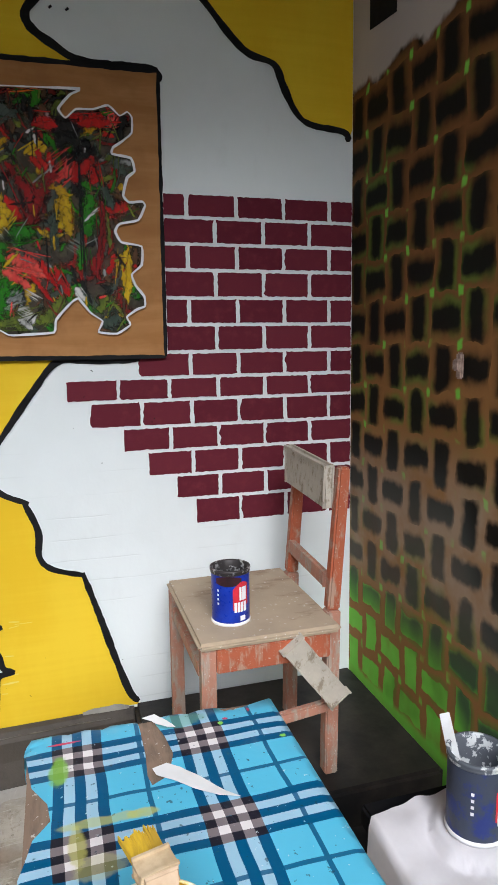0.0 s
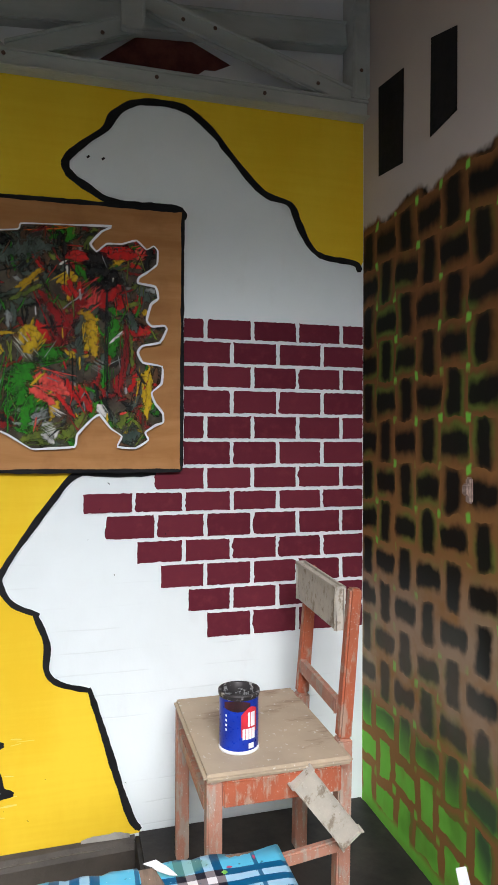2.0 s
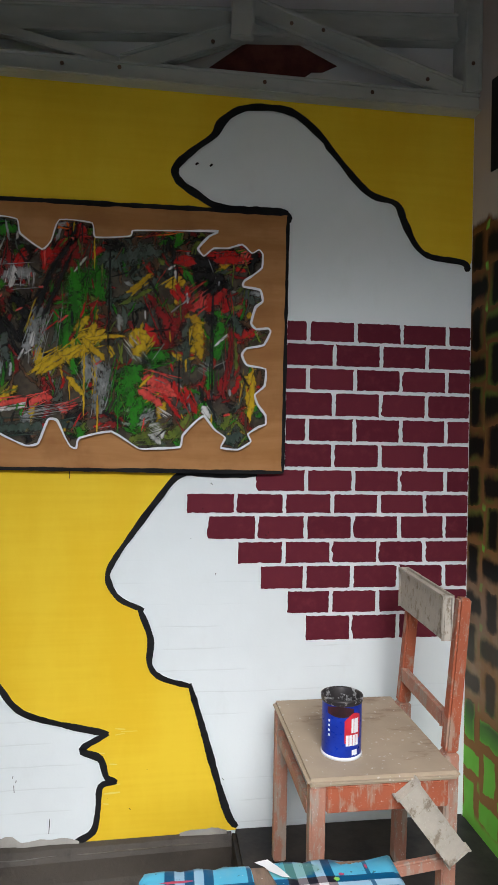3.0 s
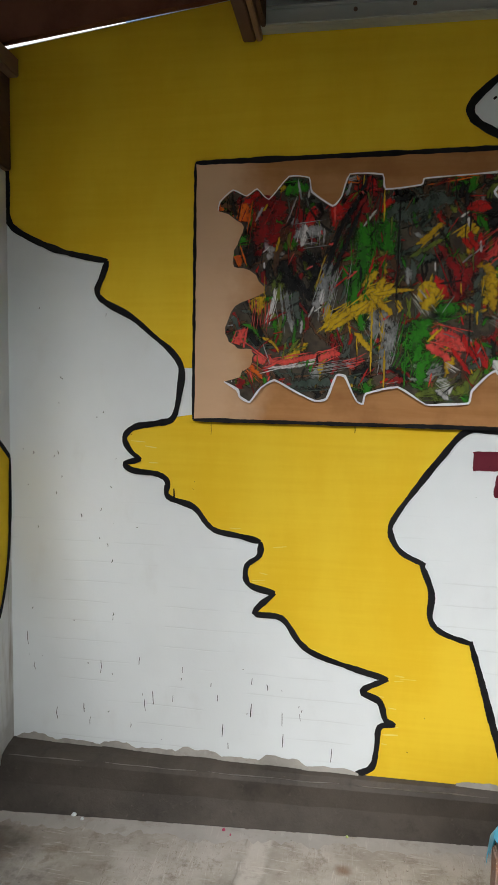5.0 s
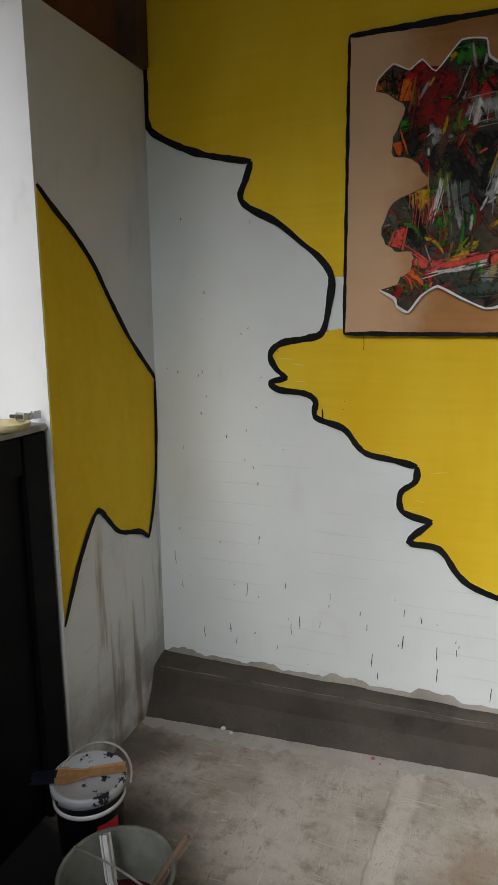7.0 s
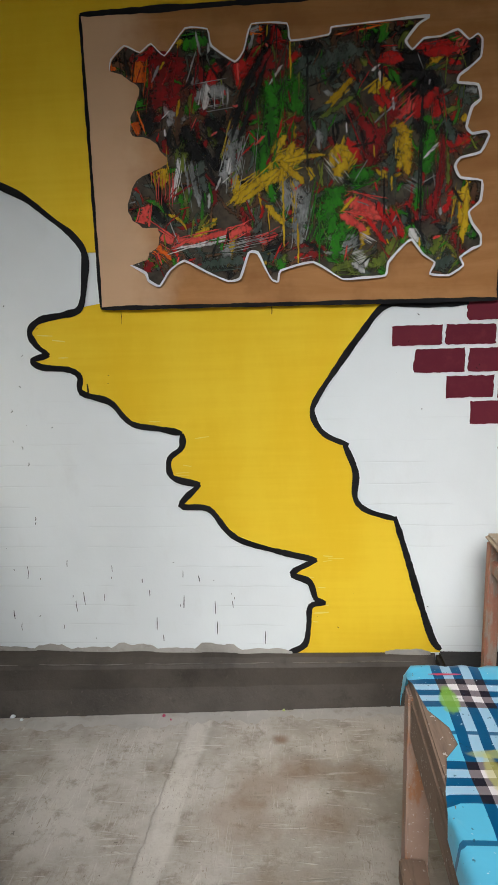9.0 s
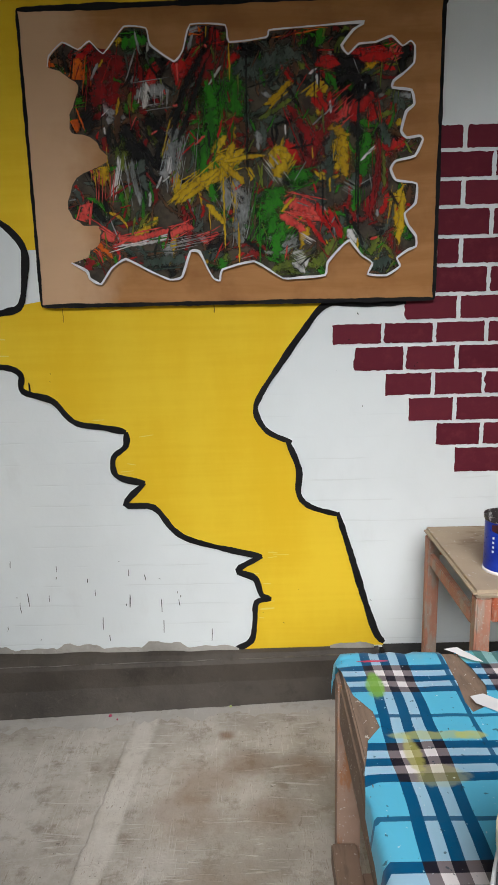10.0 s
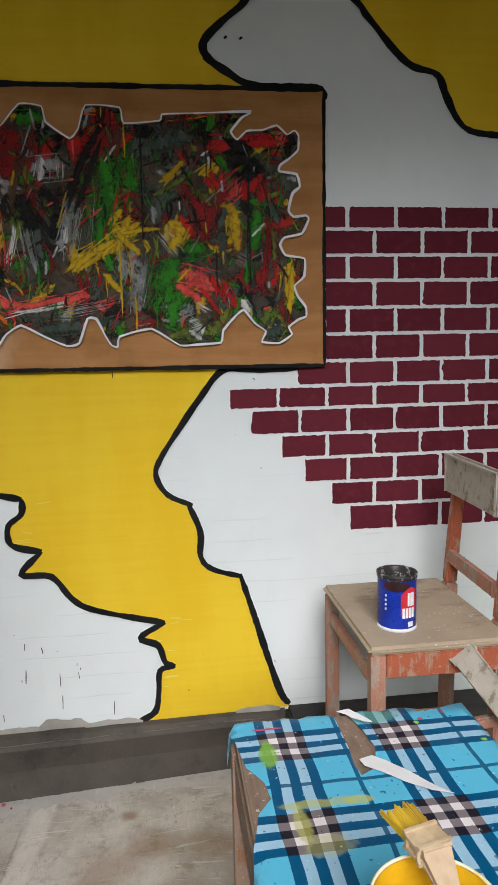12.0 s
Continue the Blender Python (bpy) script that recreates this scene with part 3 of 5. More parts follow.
    rows.append([bm.verts.new(p) for p in ((x, 0.0, 0.172 + wob), (x, lip * 0.55, 0.164 + wob), (x, lip, 0.150 + wob), (x, lip - 0.006, 0.138), (x, (foot + lip) / 2 + 0.008, 0.075 + wob), (x, foot, 0.0), (x, 0.0, -0.01))])
for p, q in zip(rows, rows[1:]):
    for i in range(6):
        bm.faces.new((p[i], p[i + 1], q[i + 1], q[i]))
bm.faces.new(rows[0])
bm.faces.new(rows[-1])
plinth = tagged(part("baseboard", bm, PLINTH), "dark cement plinth along the foot of the wall", "plinth", kind="structure")
# pale cement brushed onto the wall above the plinth, in ragged patches
rnd = random.Random(4)
for num, (a, b, h, lean) in enumerate(((-2.39, -2.25, 0.022, 0.5), (-2.26, -2.08, 0.010, 0.0), (-2.09, -1.96, 0.024, -0.4), (-1.97, -1.80, 0.012, 0.6), (-1.83, -1.66, 0.028, -0.8), (-1.68, -1.52, 0.014, 0.3),
                      (-1.55, -1.38, 0.032, -0.9), (-1.40, -1.22, 0.013, 0.2), (-0.92, -0.775, 0.012, 0.0))):
    n = 16
    top = []
    for k in range(n + 1):
        f = k / n
        env = min(1.0, 5 * f, 5 * (1 - f)) * (1 + lean * (f - 0.5))
        top.append(V2(a + (b - a) * f, 0.176 + h * env * (0.75 + 0.5 * noise.noise((f * 5 + a * 30, 2.2, 0))) + rnd.uniform(0, 0.003)))
    low = [V2(a + (b - a) * k / n, 0.1655) for k in range(n, -1, -1)]
    part("smeared_edge", sheet(top + low, on_wall, 0.0046 + 0.0022 * (num % 2), 0.001), PLINTHTOP, plinth, "pale cement brushed on the wall above it")
# worn highlights along the upper arris
for a, b in ((-2.38, -2.12), (-2.05, -1.74), (-1.70, -1.28), (-1.22, -0.82)):
    pts = [V2(a + (b - a) * k / 8, -0.078 + 0.062 * ((a + (b - a) * k / 8 + 2.405) / 1.645) - 0.001) for k in range(9)]
    part("worn_arris", ribbon(pts, lambda q, lift: Vector((q.x, q.y, 0.1525 + 0.004 * noise.noise((q.x * 9, 0, 0)) + lift)), 0.0008, 0.004, int(-a * 50), 0.9), PLINTHWORN, plinth, "worn paler arris")
# dabs of paint on the plinth and floor
for mat, x, y, z, r in ((SPOTRED, -1.632, -0.115, 0.018, 0.006), (SPOTYELLOW, -1.25, -0.068, 0.012, 0.005), (WHITE, -2.12, -0.135, 0.020, 0.009), (WHITE, -2.09, -0.140, 0.012, 0.006), (SPOTRED, -1.61, -0.118, 0.006, 0.003)):
    part("paint_spot", lathe([(r, 0.0), (r * 0.7, 0.004), (0.001, 0.005)], 9, (x, y - 0.008, z - 0.004)), mat, plinth, "small dab of paint")

# raised black floor under the chair
platform = thing("platform", "raised floor of black-painted cement", "platform", kind="structure")
part("slab", box((-0.76, -0.60, 0.0), (0.0, -0.002, 0.186), 0.012), BLACKFLOOR, platform)
part("step", box((-0.66, -1.05, 0.0), (0.0, -0.602, 0.09), 0.012), BLACKFLOOR, platform)

# ---- the mural ----
LINE_A = [(-2.401, 2.108), (-2.400, 2.000), (-2.395, 1.920), (-2.343, 1.877), (-2.230, 1.828), (-2.112, 1.800), (-2.059, 1.791)]
LINE_A2 = [(-2.059, 1.791), (-2.076, 1.743), (-2.094, 1.695), (-2.067, 1.661), (-1.980, 1.615), (-1.903, 1.553), (-1.848, 1.508), (-1.814, 1.456),
           (-1.818, 1.385), (-1.838, 1.298), (-1.888, 1.278), (-1.965, 1.264), (-2.001, 1.230), (-1.983, 1.187), (-1.946, 1.158)]
LINE_A3 = [(-1.946, 1.158), (-2.000, 1.144), (-1.973, 1.122), (-1.892, 1.113), (-1.857, 1.090), (-1.855, 1.041), (-1.770, 1.011), (-1.726, 0.960),
           (-1.691, 0.936), (-1.618, 0.924), (-1.549, 0.909)]
LINE_A4 = [(-1.549, 0.909), (-1.553, 0.864), (-1.592, 0.830), (-1.594, 0.783), (-1.570, 0.761), (-1.500, 0.745)]
LINE_A5 = [(-1.500, 0.745), (-1.564, 0.677), (-1.477, 0.665), (-1.420, 0.592), (-1.364, 0.554), (-1.237, 0.517), (-1.138, 0.494)]
LINE_A6 = [(-1.138, 0.494), (-1.217, 0.449), (-1.162, 0.419), (-1.142, 0.362), (-1.111, 0.346)]
LINE_A7 = [(-1.111, 0.346), (-1.159, 0.336), (-1.166, 0.267), (-1.180, 0.200), (-1.234, 0.171)]
LINE_B = [(-0.697, 1.281), (-0.839, 1.280), (-0.935, 1.278), (-1.005, 1.198), (-1.070, 1.108), (-1.132, 1.015), (-1.148, 0.962), (-1.114, 0.901), (-1.039, 0.865)]
LINE_B2 = [(-1.055, 0.874), (-1.018, 0.780), (-1.019, 0.699), (-0.982, 0.656), (-0.893, 0.628)]
LINE_B3 = [(-0.897, 0.636), (-0.853, 0.492), (-0.812, 0.350), (-0.771, 0.224), (-0.743, 0.186)]
LINE_C = [(-0.615, 2.078), (-0.621, 2.101), (-0.655, 2.111), (-0.828, 2.112), (-0.905, 2.147), (-0.961, 2.185), (-0.969, 2.227), (-0.915, 2.283), (-0.856, 2.331),
          (-0.830, 2.376), (-0.778, 2.416), (-0.708, 2.430), (-0.618, 2.424), (-0.546, 2.379), (-0.472, 2.307), (-0.396, 2.224), (-0.339, 2.180),
          (-0.262, 2.159), (-0.233, 2.101), (-0.193, 2.030), (-0.143, 1.997), (-0.033, 1.984), (-0.017, 1.956)]
strokes_a = [curve(s) for s in (LINE_A, LINE_A2, LINE_A3, LINE_A4, LINE_A5, LINE_A6, LINE_A7)]
strokes_b = [curve(s) for s in (LINE_B, LINE_B2, LINE_B3)]
stroke_c = [q + V2(0.006 if q.x < -0.5 else 0.0, -0.010) for q in curve(LINE_C)]


side_a = [p for s in strokes_a for p in s]
gap_top = min(range(len(side_a)), key=lambda i: (side_a[i] - V2(-1.819, 1.456)).length)
gap_low = min(range(len(side_a)), key=lambda i: (side_a[i] - V2(-1.843, 1.298)).length)
crown = min(range(len(stroke_c)), key=lambda i: (stroke_c[i] - V2(-0.696, 2.420)).length)
neck = min(range(len(stroke_c)), key=lambda i: (stroke_c[i] - V2(-0.816, 2.102)).length)
upper = [V2(-2.405, 2.452), V2(-1.582, 2.562), V2(-1.582, 2.445), V2(-0.692, 2.445)] + stroke_c[neck:crown + 1][::-1]
upper += [V2(-0.80, 2.05), V2(-1.70, 2.05), V2(-1.70, 1.455), V2(-1.79, 1.455)] + side_a[:gap_top + 1][::-1] + [V2(-2.405, 2.13)]
part("yellow_paint", sheet(upper, on_wall, 0.002), YELLOW, wall_north)
lower = [V2(-1.70, 1.32), V2(-0.96, 1.32)] + [p for s in strokes_b for p in s if p.x < -0.735 and (p.y < 1.28)] + [V2(-0.745, 0.176), V2(-1.235, 0.170)]
lower += side_a[gap_low:][::-1]
part("yellow_paint", sheet(lower, on_wall, 0.002), YELLOW, wall_north)
part("yellow_paint", sheet([V2(-0.692, 2.445)] + stroke_c[crown:] + [V2(-0.002, 1.985), V2(-0.002, 2.445)], on_wall, 0.002), YELLOW, wall_north)
for i, s in enumerate(strokes_a):
    part("black_line", ribbon(s, on_wall, 0.0036 + 0.0002 * i, 0.0195, 10 + i, 0.22), BLACKLINE, wall_north)
for i, s in enumerate(strokes_b):
    part("black_line", ribbon(s, on_wall, 0.0036 + 0.0002 * i, 0.0195, 20 + i, 0.22), BLACKLINE, wall_north)
part("black_line", ribbon(stroke_c, on_wall, 0.0036, 0.022, 31, 0.22), BLACKLINE, wall_north)
bm = bmesh.new()
for x, z in ((-0.900, 2.230), (-0.856, 2.229)):
    ribbon([V2(x - 0.004, z - 0.003), V2(x + 0.004, z + 0.004)], on_wall, 0.003, 0.012, 3, bm=bm)
part("black_dots", bm, BLACKLINE, wall_north)
# runs of paint below the lines
rnd = random.Random(11)
bm = bmesh.new()
for i in range(70):
    x = rnd.uniform(-2.35, -0.9)
    z = rnd.uniform(0.25, 1.7)
    if -1.9 < x < -0.6 and z > 1.25 or (-1.16 < x < -0.75) or (x > -2.0 and z > 0.5):
        continue
    s = rnd.uniform(0.004, 0.05 if z < 0.6 else 0.012)
    ribbon([V2(x, z), V2(x + rnd.uniform(-0.004, 0.004), z - s * 0.5), V2(x + rnd.uniform(-0.004, 0.004), z - s)], on_wall, 0.0025, rnd.uniform(0.0018, 0.004), i, bm=bm)
for i in range(24):
    x, z = rnd.uniform(-1.95, -1.24), rnd.uniform(0.22, 0.52)
    if z > 0.62 - 0.42 * (x + 1.95):
        continue
    s = rnd.choice((0.008, 0.014, 0.022, 0.045))
    ribbon([V2(x, z), V2(x + rnd.uniform(-0.003, 0.003), z - s)], on_wall, 0.0026, rnd.uniform(0.0022, 0.004), 300 + i, bm=bm)
for i in range(60):
    x, z = rnd.uniform(-2.38, -0.66), rnd.uniform(0.2, 1.6)
    if -1.75 < x < -0.9 and z > 0.5:
        continue
    ribbon([V2(x, z), V2(x + rnd.uniform(-0.006, 0.006), z + rnd.uniform(-0.005, 0.005))], on_wall, 0.0026, rnd.uniform(0.002, 0.0045), 400 + i, bm=bm)
part("paint_drip", bm, BLACKLINE, wall_north, "small black drips and specks")
# thin runs where the yellow and the line were dripped
for i, (x, z, w, l) in enumerate(((-1.835, 1.068, 0.006, 0.035), (-1.715, 1.285, 0.002, 0.04), (-1.265, 1.285, 0.004, 0.022))):
    part("paint_run", ribbon([V2(x, z), V2(x + 0.001, z - l * 0.6), V2(x, z - l)], on_wall, 0.0044, w, 500 + i, 0.3), BLACKLINE, wall_north)
# white showing where the yellow is thin beside the line
rnd = random.Random(77)
for i in range(26):
    base = side_a[gap_low + int((len(side_a) - gap_low - 2) * rnd.random())]
    x, z, l = base.x + rnd.uniform(0.012, 0.05), base.y + rnd.uniform(-0.02, 0.02), rnd.uniform(0.015, 0.05)
    if x < -1.1 and z < 1.25:
        part("paint_streak", ribbon([V2(x, z), V2(x + l, z + rnd.uniform(-0.006, 0.006))], on_wall, 0.0024, rnd.uniform(0.002, 0.006), 600 + i, 0.5), PALEYELLOW, wall_north)

# yellow patch on the left-hand wall
LINE_D = [(-0.56, 1.665), (-0.494, 1.614), (-0.416, 1.562), (-0.332, 1.490), (-0.254, 1.394), (-0.152, 1.279), (-0.030, 1.171), (-0.008, 1.150)]
LINE_D2 = [(-0.008, 1.150), (-0.010, 1.0), (-0.022, 0.84), (-0.052, 0.71), (-0.087, 0.624)]
LINE_D3 = [(-0.087, 0.624), (-0.140, 0.661), (-0.259, 0.698), (-0.319, 0.752), (-0.361, 0.794), (-0.397, 0.783), (-0.469, 0.688), (-0.516, 0.606), (-0.556, 0.525)]
strokes_d = [curve(s) for s in (LINE_D, LINE_D2, LINE_D3)]
part("yellow_paint", sheet([p for s in strokes_d for p in s if p.x > -0.554] + [V2(-0.554, 0.57)], on_side, 0.002), YELLOW, wall_west)
for i, s in enumerate(strokes_d):
    part("black_line", ribbon([p for p in s if p.x > -0.556], on_side, 0.0036 + 0.0002 * i, 0.018, 40 + i, 0.22), BLACKLINE, wall_west)

# black slots painted near the top of the right-hand wall
for a in (((-0.112, 2.510), (-0.274, 2.484), (-0.270, 2.205), (-0.114, 2.225)), ((-0.426, 2.482), (-0.550, 2.44), (-0.550, 2.225), (-0.422, 2.212))):
    bm = sheet([V2(*p) for p in a], lambda q, lift: Vector((-lift, q.x, q.y)), 0.002)
    part("black_slot", bm, BLACKLINE, wall_east, "black slot below the roof")

# painted bricks
TOPS = (1.763, 1.692, 1.615, 1.539, 1.457, 1.377, 1.295, 1.219, 1.150, 1.069, 0.993, 0.913, 0.835)
STARTS = (-0.61, -0.61, -0.61, -0.61, -0.61, -0.61, -0.697, -0.913, -0.846, -0.753, -0.680, -0.594, -0.534)
rnd = random.Random(7)
for r, (top, start) in enumerate(zip(TOPS, STARTS)):
    low = (TOPS[r + 1] if r < 12 else 0.760) + (0.011 if r < 12 else 0)
    first = -0.541 if r % 2 == 0 else -0.609
    joints = sorted({round(first + 0.1535 * k, 4) for k in range(-3, 5)})
    edges = [start] + [j for j in joints if j > start + 0.03 and j < -0.01] + [0.004]
    for a, b in zip(edges, edges[1:]):
        a2, b2 = a + (0.0065 if a != start else 0), b - 0.0065
        if b2 - a2 < 0.02:
            continue
        out = []
        for (p, q) in (((a2, low), (b2, low)), ((b2, low), (b2, top)), ((b2, top), (a2, top)), ((a2, top), (a2, low))):
            n = 16 if p[1] == q[1] else 7
            for k in range(n):
                f = k / n
                jit = 0.0007 if k else 0.0016
                out.append(V2(p[0] + (q[0] - p[0]) * f + rnd.gauss(0, jit), p[1] + (q[1] - p[1]) * f + rnd.gauss(0, jit)))
        if rnd.random() < 0.35:
            # a dry end where the brush left off
            for q in out[-5:]:
                q.x -= rnd.uniform(0.0, 0.006)
        for q in out:
            q.x = min(q.x, -0.001)
        part("brick", sheet(out, on_wall, 0.002), MAROON, wall_north)

def keep(ob, parent):
    """Parent without moving."""
    ob.parent = parent
    ob.matrix_parent_inverse = Matrix.Translation(parent.location).inverted()
    return ob


# ---- the roof timbers above the mural ----
truss = thing("roof_truss", "grey-painted timber roof truss on top of the wall", "truss", (-0.8, -0.02, 2.46))


def bar(name, a, b, w, y0, y1, parent, mat=TRUSS, lip=True):
    """A folded channel in the plane of the wall, a and b in x and z: a web with a lip along each edge."""
    mid = (y0 + y1) / 2
    ob = part(name, stick((a[0], mid, a[1]), (b[0], mid, b[1]), w, abs(y1 - y0), 0.003, (0, 1, 0)), mat, parent)
    ob.matrix_parent_inverse = parent.matrix_basis.inverted()
    if lip:
        dx, dz = b[0] - a[0], b[1] - a[1]
        k = (w / 2 - 0.005) / math.hypot(dx, dz)
        for sgn in (-1, 1):
            ox, oz = -dz * k * sgn, dx * k * sgn
            part("lip", stick((a[0] + ox, y0 - 0.004, a[1] + oz), (b[0] + ox, y0 - 0.004, b[1] + oz), 0.009, 0.010, 0.002, (0, 1, 0)), mat, ob)
    return ob


bpy.context.view_layer.update()
bar("bottom_chord", (-1.585, 2.476), (0.0, 2.476), 0.062, -0.030, 0.05, truss)
bar("chord_sole", (-1.585, 2.449), (0.0, 2.449), 0.006, -0.052, 0.05, truss, lip=False)
bar("end_post", (-0.028, 2.51), (-0.028, 3.0), 0.055, -0.040, 0.05, truss)
bar("upper_chord", (-1.62, 2.615), (-0.06, 2.738), 0.085, 0.005, 0.05, truss)
bar("diagonal", (-0.055, 2.515), (-0.735, 2.715), 0.062, -0.022, 0.004, truss)
bar("diagonal", (-1.125, 2.500), (-0.745, 2.650), 0.062, -0.022, 0.004, truss)
bar("king_post", (-0.772, 2.60), (-0.764, 3.0), 0.070, -0.060, -0.034, truss)
bar("side_diagonal", (-1.14, 2.51), (-1.60, 2.60), 0.03, -0.02, 0.004, truss, lip=False)
for x, z in ((-1.135, 2.482), (-1.30, 2.478), (-0.86, 2.585), (-0.62, 2.665), (-0.52, 2.655), (-0.18, 2.535), (-0.36, 2.478), (-0.70, 2.478), (-0.028, 2.60)):
    keep(part("bolt", lathe([(0.006, 0.0), (0.006, 0.003), (0.001, 0.004)], 8, (0, 0, 0)), BEAM), truss).data.transform(Matrix.Translation((x, -0.040, z)) @ Matrix.Rotation(radians(90), 4, "X"))
patch = sheet([V2(-0.93, 2.505), V2(-0.68, 2.70), V2(-0.45, 2.60), V2(-0.50, 2.575), V2(-0.535, 2.572), V2(-0.56, 2.552), V2(-0.60, 2.540), V2(-0.63, 2.548), V2(-0.66, 2.535), V2(-0.69, 2.545), V2(-0.75, 2.505)], lambda q, lift: Vector((q.x, 0.05 - lift, q.y)), 0.003)
part("maroon_patch", patch, MAROONPATCH, gable, "bare red-brown patch in the plaster")

rafter = thing("roof_beam", "dark brown roof beam running out from the wall", "beam", (-1.6, -1.2, 2.45))
for name, lo, hi, mat in (("beam_body", (-1.630, EAVES + 0.02, 2.425), (-1.592, -0.004, 2.60), BEAM), ("pale_strip", (-1.590, EAVES + 0.02, 2.425), (-1.572, -0.004, 2.50), BEAMPALE), ("dark_face", (-1.570, EAVES + 0.02, 2.44), (-1.556, -0.052, 2.62), BEAM)):
    part(name, box(lo, hi, 0.003), mat, rafter).matrix_parent_inverse = Matrix.Translation((1.6, 1.2, -2.45))
fascia = tagged(part("eaves_board", prism([(-2.60, 2.440), (-1.76, 2.538), (-1.632, 2.555), (-1.632, 2.72), (-2.60, 2.60)], -0.030, -0.006), REDBOARD), "red-brown board under the roof edge", "board")
post = thing("corner_post", "dark brown timber post in the corner under the roof", "post", (-2.43, -0.05, 2.14))
part("post_body", box((-2.450, -0.085, 2.078), (-2.383, -0.006, 2.405), 0.004), BEAM, post).matrix_parent_inverse = Matrix.Translation((2.43, 0.05, -2.14))
part("wall_plate", box((-2.46, EAVES, 2.362), (-2.350, -0.01, 2.420), 0.004), BEAMPALE, post).matrix_parent_inverse = Matrix.Translation((2.43, 0.05, -2.14))


# ---- window and electrics on the right-hand wall ----
window = thing("window_1", "black-painted window frame with dark shutters", "window", (0.05, -1.4, 0.85), kind="structure")
keep(part("window_frame", box((-0.012, -0.905, 0.852), (0.13, -0.850, 2.418), 0.004), BLACKWOOD), window)
keep(part("window_frame", box((-0.012, -1.948, 0.852), (0.13, -1.89, 2.418), 0.004), BLACKWOOD), window)
keep(part("window_sill", box((-0.012, -1.888, 0.852), (0.13, -0.907, 0.892), 0.004), BLACKWOOD), window)
keep(part("window_head", box((-0.012, -1.888, 2.36), (0.13, -0.907, 2.418), 0.004), BLACKWOOD), window)
for y in (-0.91, -1.40):
    keep(part("shutter", box((0.06, y - 0.48, 0.894), (0.085, y, 2.358), 0.004), BLACKWOOD), window)
    keep(part("shutter_rail", box((0.045, y - 0.46, 1.5), (0.06, y - 0.02, 1.58), 0.004), BLACKWOOD), window)
socket = thing("junction_box", "white plastic electrical junction box with a cable", "junction box", (-0.04, -0.92, 1.62))
keep(part("box_body", box((-0.046, -0.946, 1.630), (-0.013, -0.893, 1.686), 0.006), PLASTICWHITE), socket)
keep(part("box_lid", box((-0.052, -0.942, 1.634), (-0.0465, -0.897, 1.682), 0.002), PLASTICWHITE), socket)
keep(part("cable", tube([(-0.02, -0.915, 1.685), (-0.022, -0.907, 1.74), (-0.016, -0.915, 1.86), (-0.016, -0.94, 2.05), (-0.016, -0.935, 2.36)], 0.0025), BLACKWOOD), socket)
keep(part("conduit", tube([(-0.016, -0.915, 1.632), (-0.015, -0.907, 1.3), (-0.016, -0.90, 0.95)], 0.005), BLACKWOOD), socket)
hook = thing("wall_bracket", "small broken pale plastic wall bracket", "bracket", (0, -0.621, 1.277))
keep(part("bracket_plate", box((-0.010, -0.626, 1.228), (0.0, -0.602, 1.292), 0.004), BRACKET), hook)
keep(part("bracket_clip", box((-0.024, -0.634, 1.248), (-0.0125, -0.608, 1.277), 0.004), BRACKET), hook)

# ---- half door and what shows beyond it ----
door = thing("door_1", "black-painted half door, closed", "door", (-2.45, -0.95, 0), kind="structure")
keep(part("door_panel", box((-2.46, -1.398, 0.01), (-2.43, -0.560, 1.066), 0.003), BLACKWOOD), door)
for y in (-0.565, -0.91, -1.30):
    keep(part("stile", box((-2.4295, y - 0.09, 0.01), (-2.413, y, 1.064), 0.003), BLACKWOOD), door)
keep(part("rail", box((-2.4293, -1.298, 0.97), (-2.415, -0.657, 1.064), 0.003), BLACKWOOD), door)
# pale cap: daylight on the door's top edge put into its colour
keep(part("door_cap", box((-2.49, -1.398, 1.067), (-2.409, -0.562, 1.084), 0.003), LITEDGE, None, "top edge painted pale where daylight strikes it"), door)
bolt = keep(part("door_handle", box((-2.412, -0.918, 0.665), (-2.402, -0.906, 0.695), 0.004), GALV), door)
bm = box((-8.2, -6.5, -0.13), (-8.0, 6.5, 5.0))
bmesh.ops.rotate(bm, cent=(-8.0, -0.7, 0), matrix=Matrix.Rotation(radians(-40), 3, "Z"), verts=bm.verts)
outside = tagged(part("neighbour_wall", bm, OUTWALL), "white wall of the neighbouring house in daylight", "wall", kind="structure")

# ---- the painting ----
painting = thing("painting", "abstract painting on a tan plywood board, hung on the wall", "painting", (-1.19, 0, 1.30))
CORNERS = [(-1.770, 1.293), (-0.620, 1.288), (-0.616, 2.090), (-1.770, 2.077)]
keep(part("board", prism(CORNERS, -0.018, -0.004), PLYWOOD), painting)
for i, (p, q) in enumerate(zip(CORNERS, CORNERS[1:] + CORNERS[:1])):
    run = [V2(*p).lerp(V2(*q), k / 30) + V2(0.0012 * noise.noise((k * 0.7, i, 3)), 0.0012 * noise.noise((k * 0.7, i, 9))) for k in range(31)]
    keep(part("edge_line", ribbon(run, lambda r, lift: Vector((r.x, -lift, r.y)), 0.0188 + 0.0002 * i, (0.012, 0.011, 0.015, 0.009)[i], 60 + i, 0.25), BLACKLINE), painting)
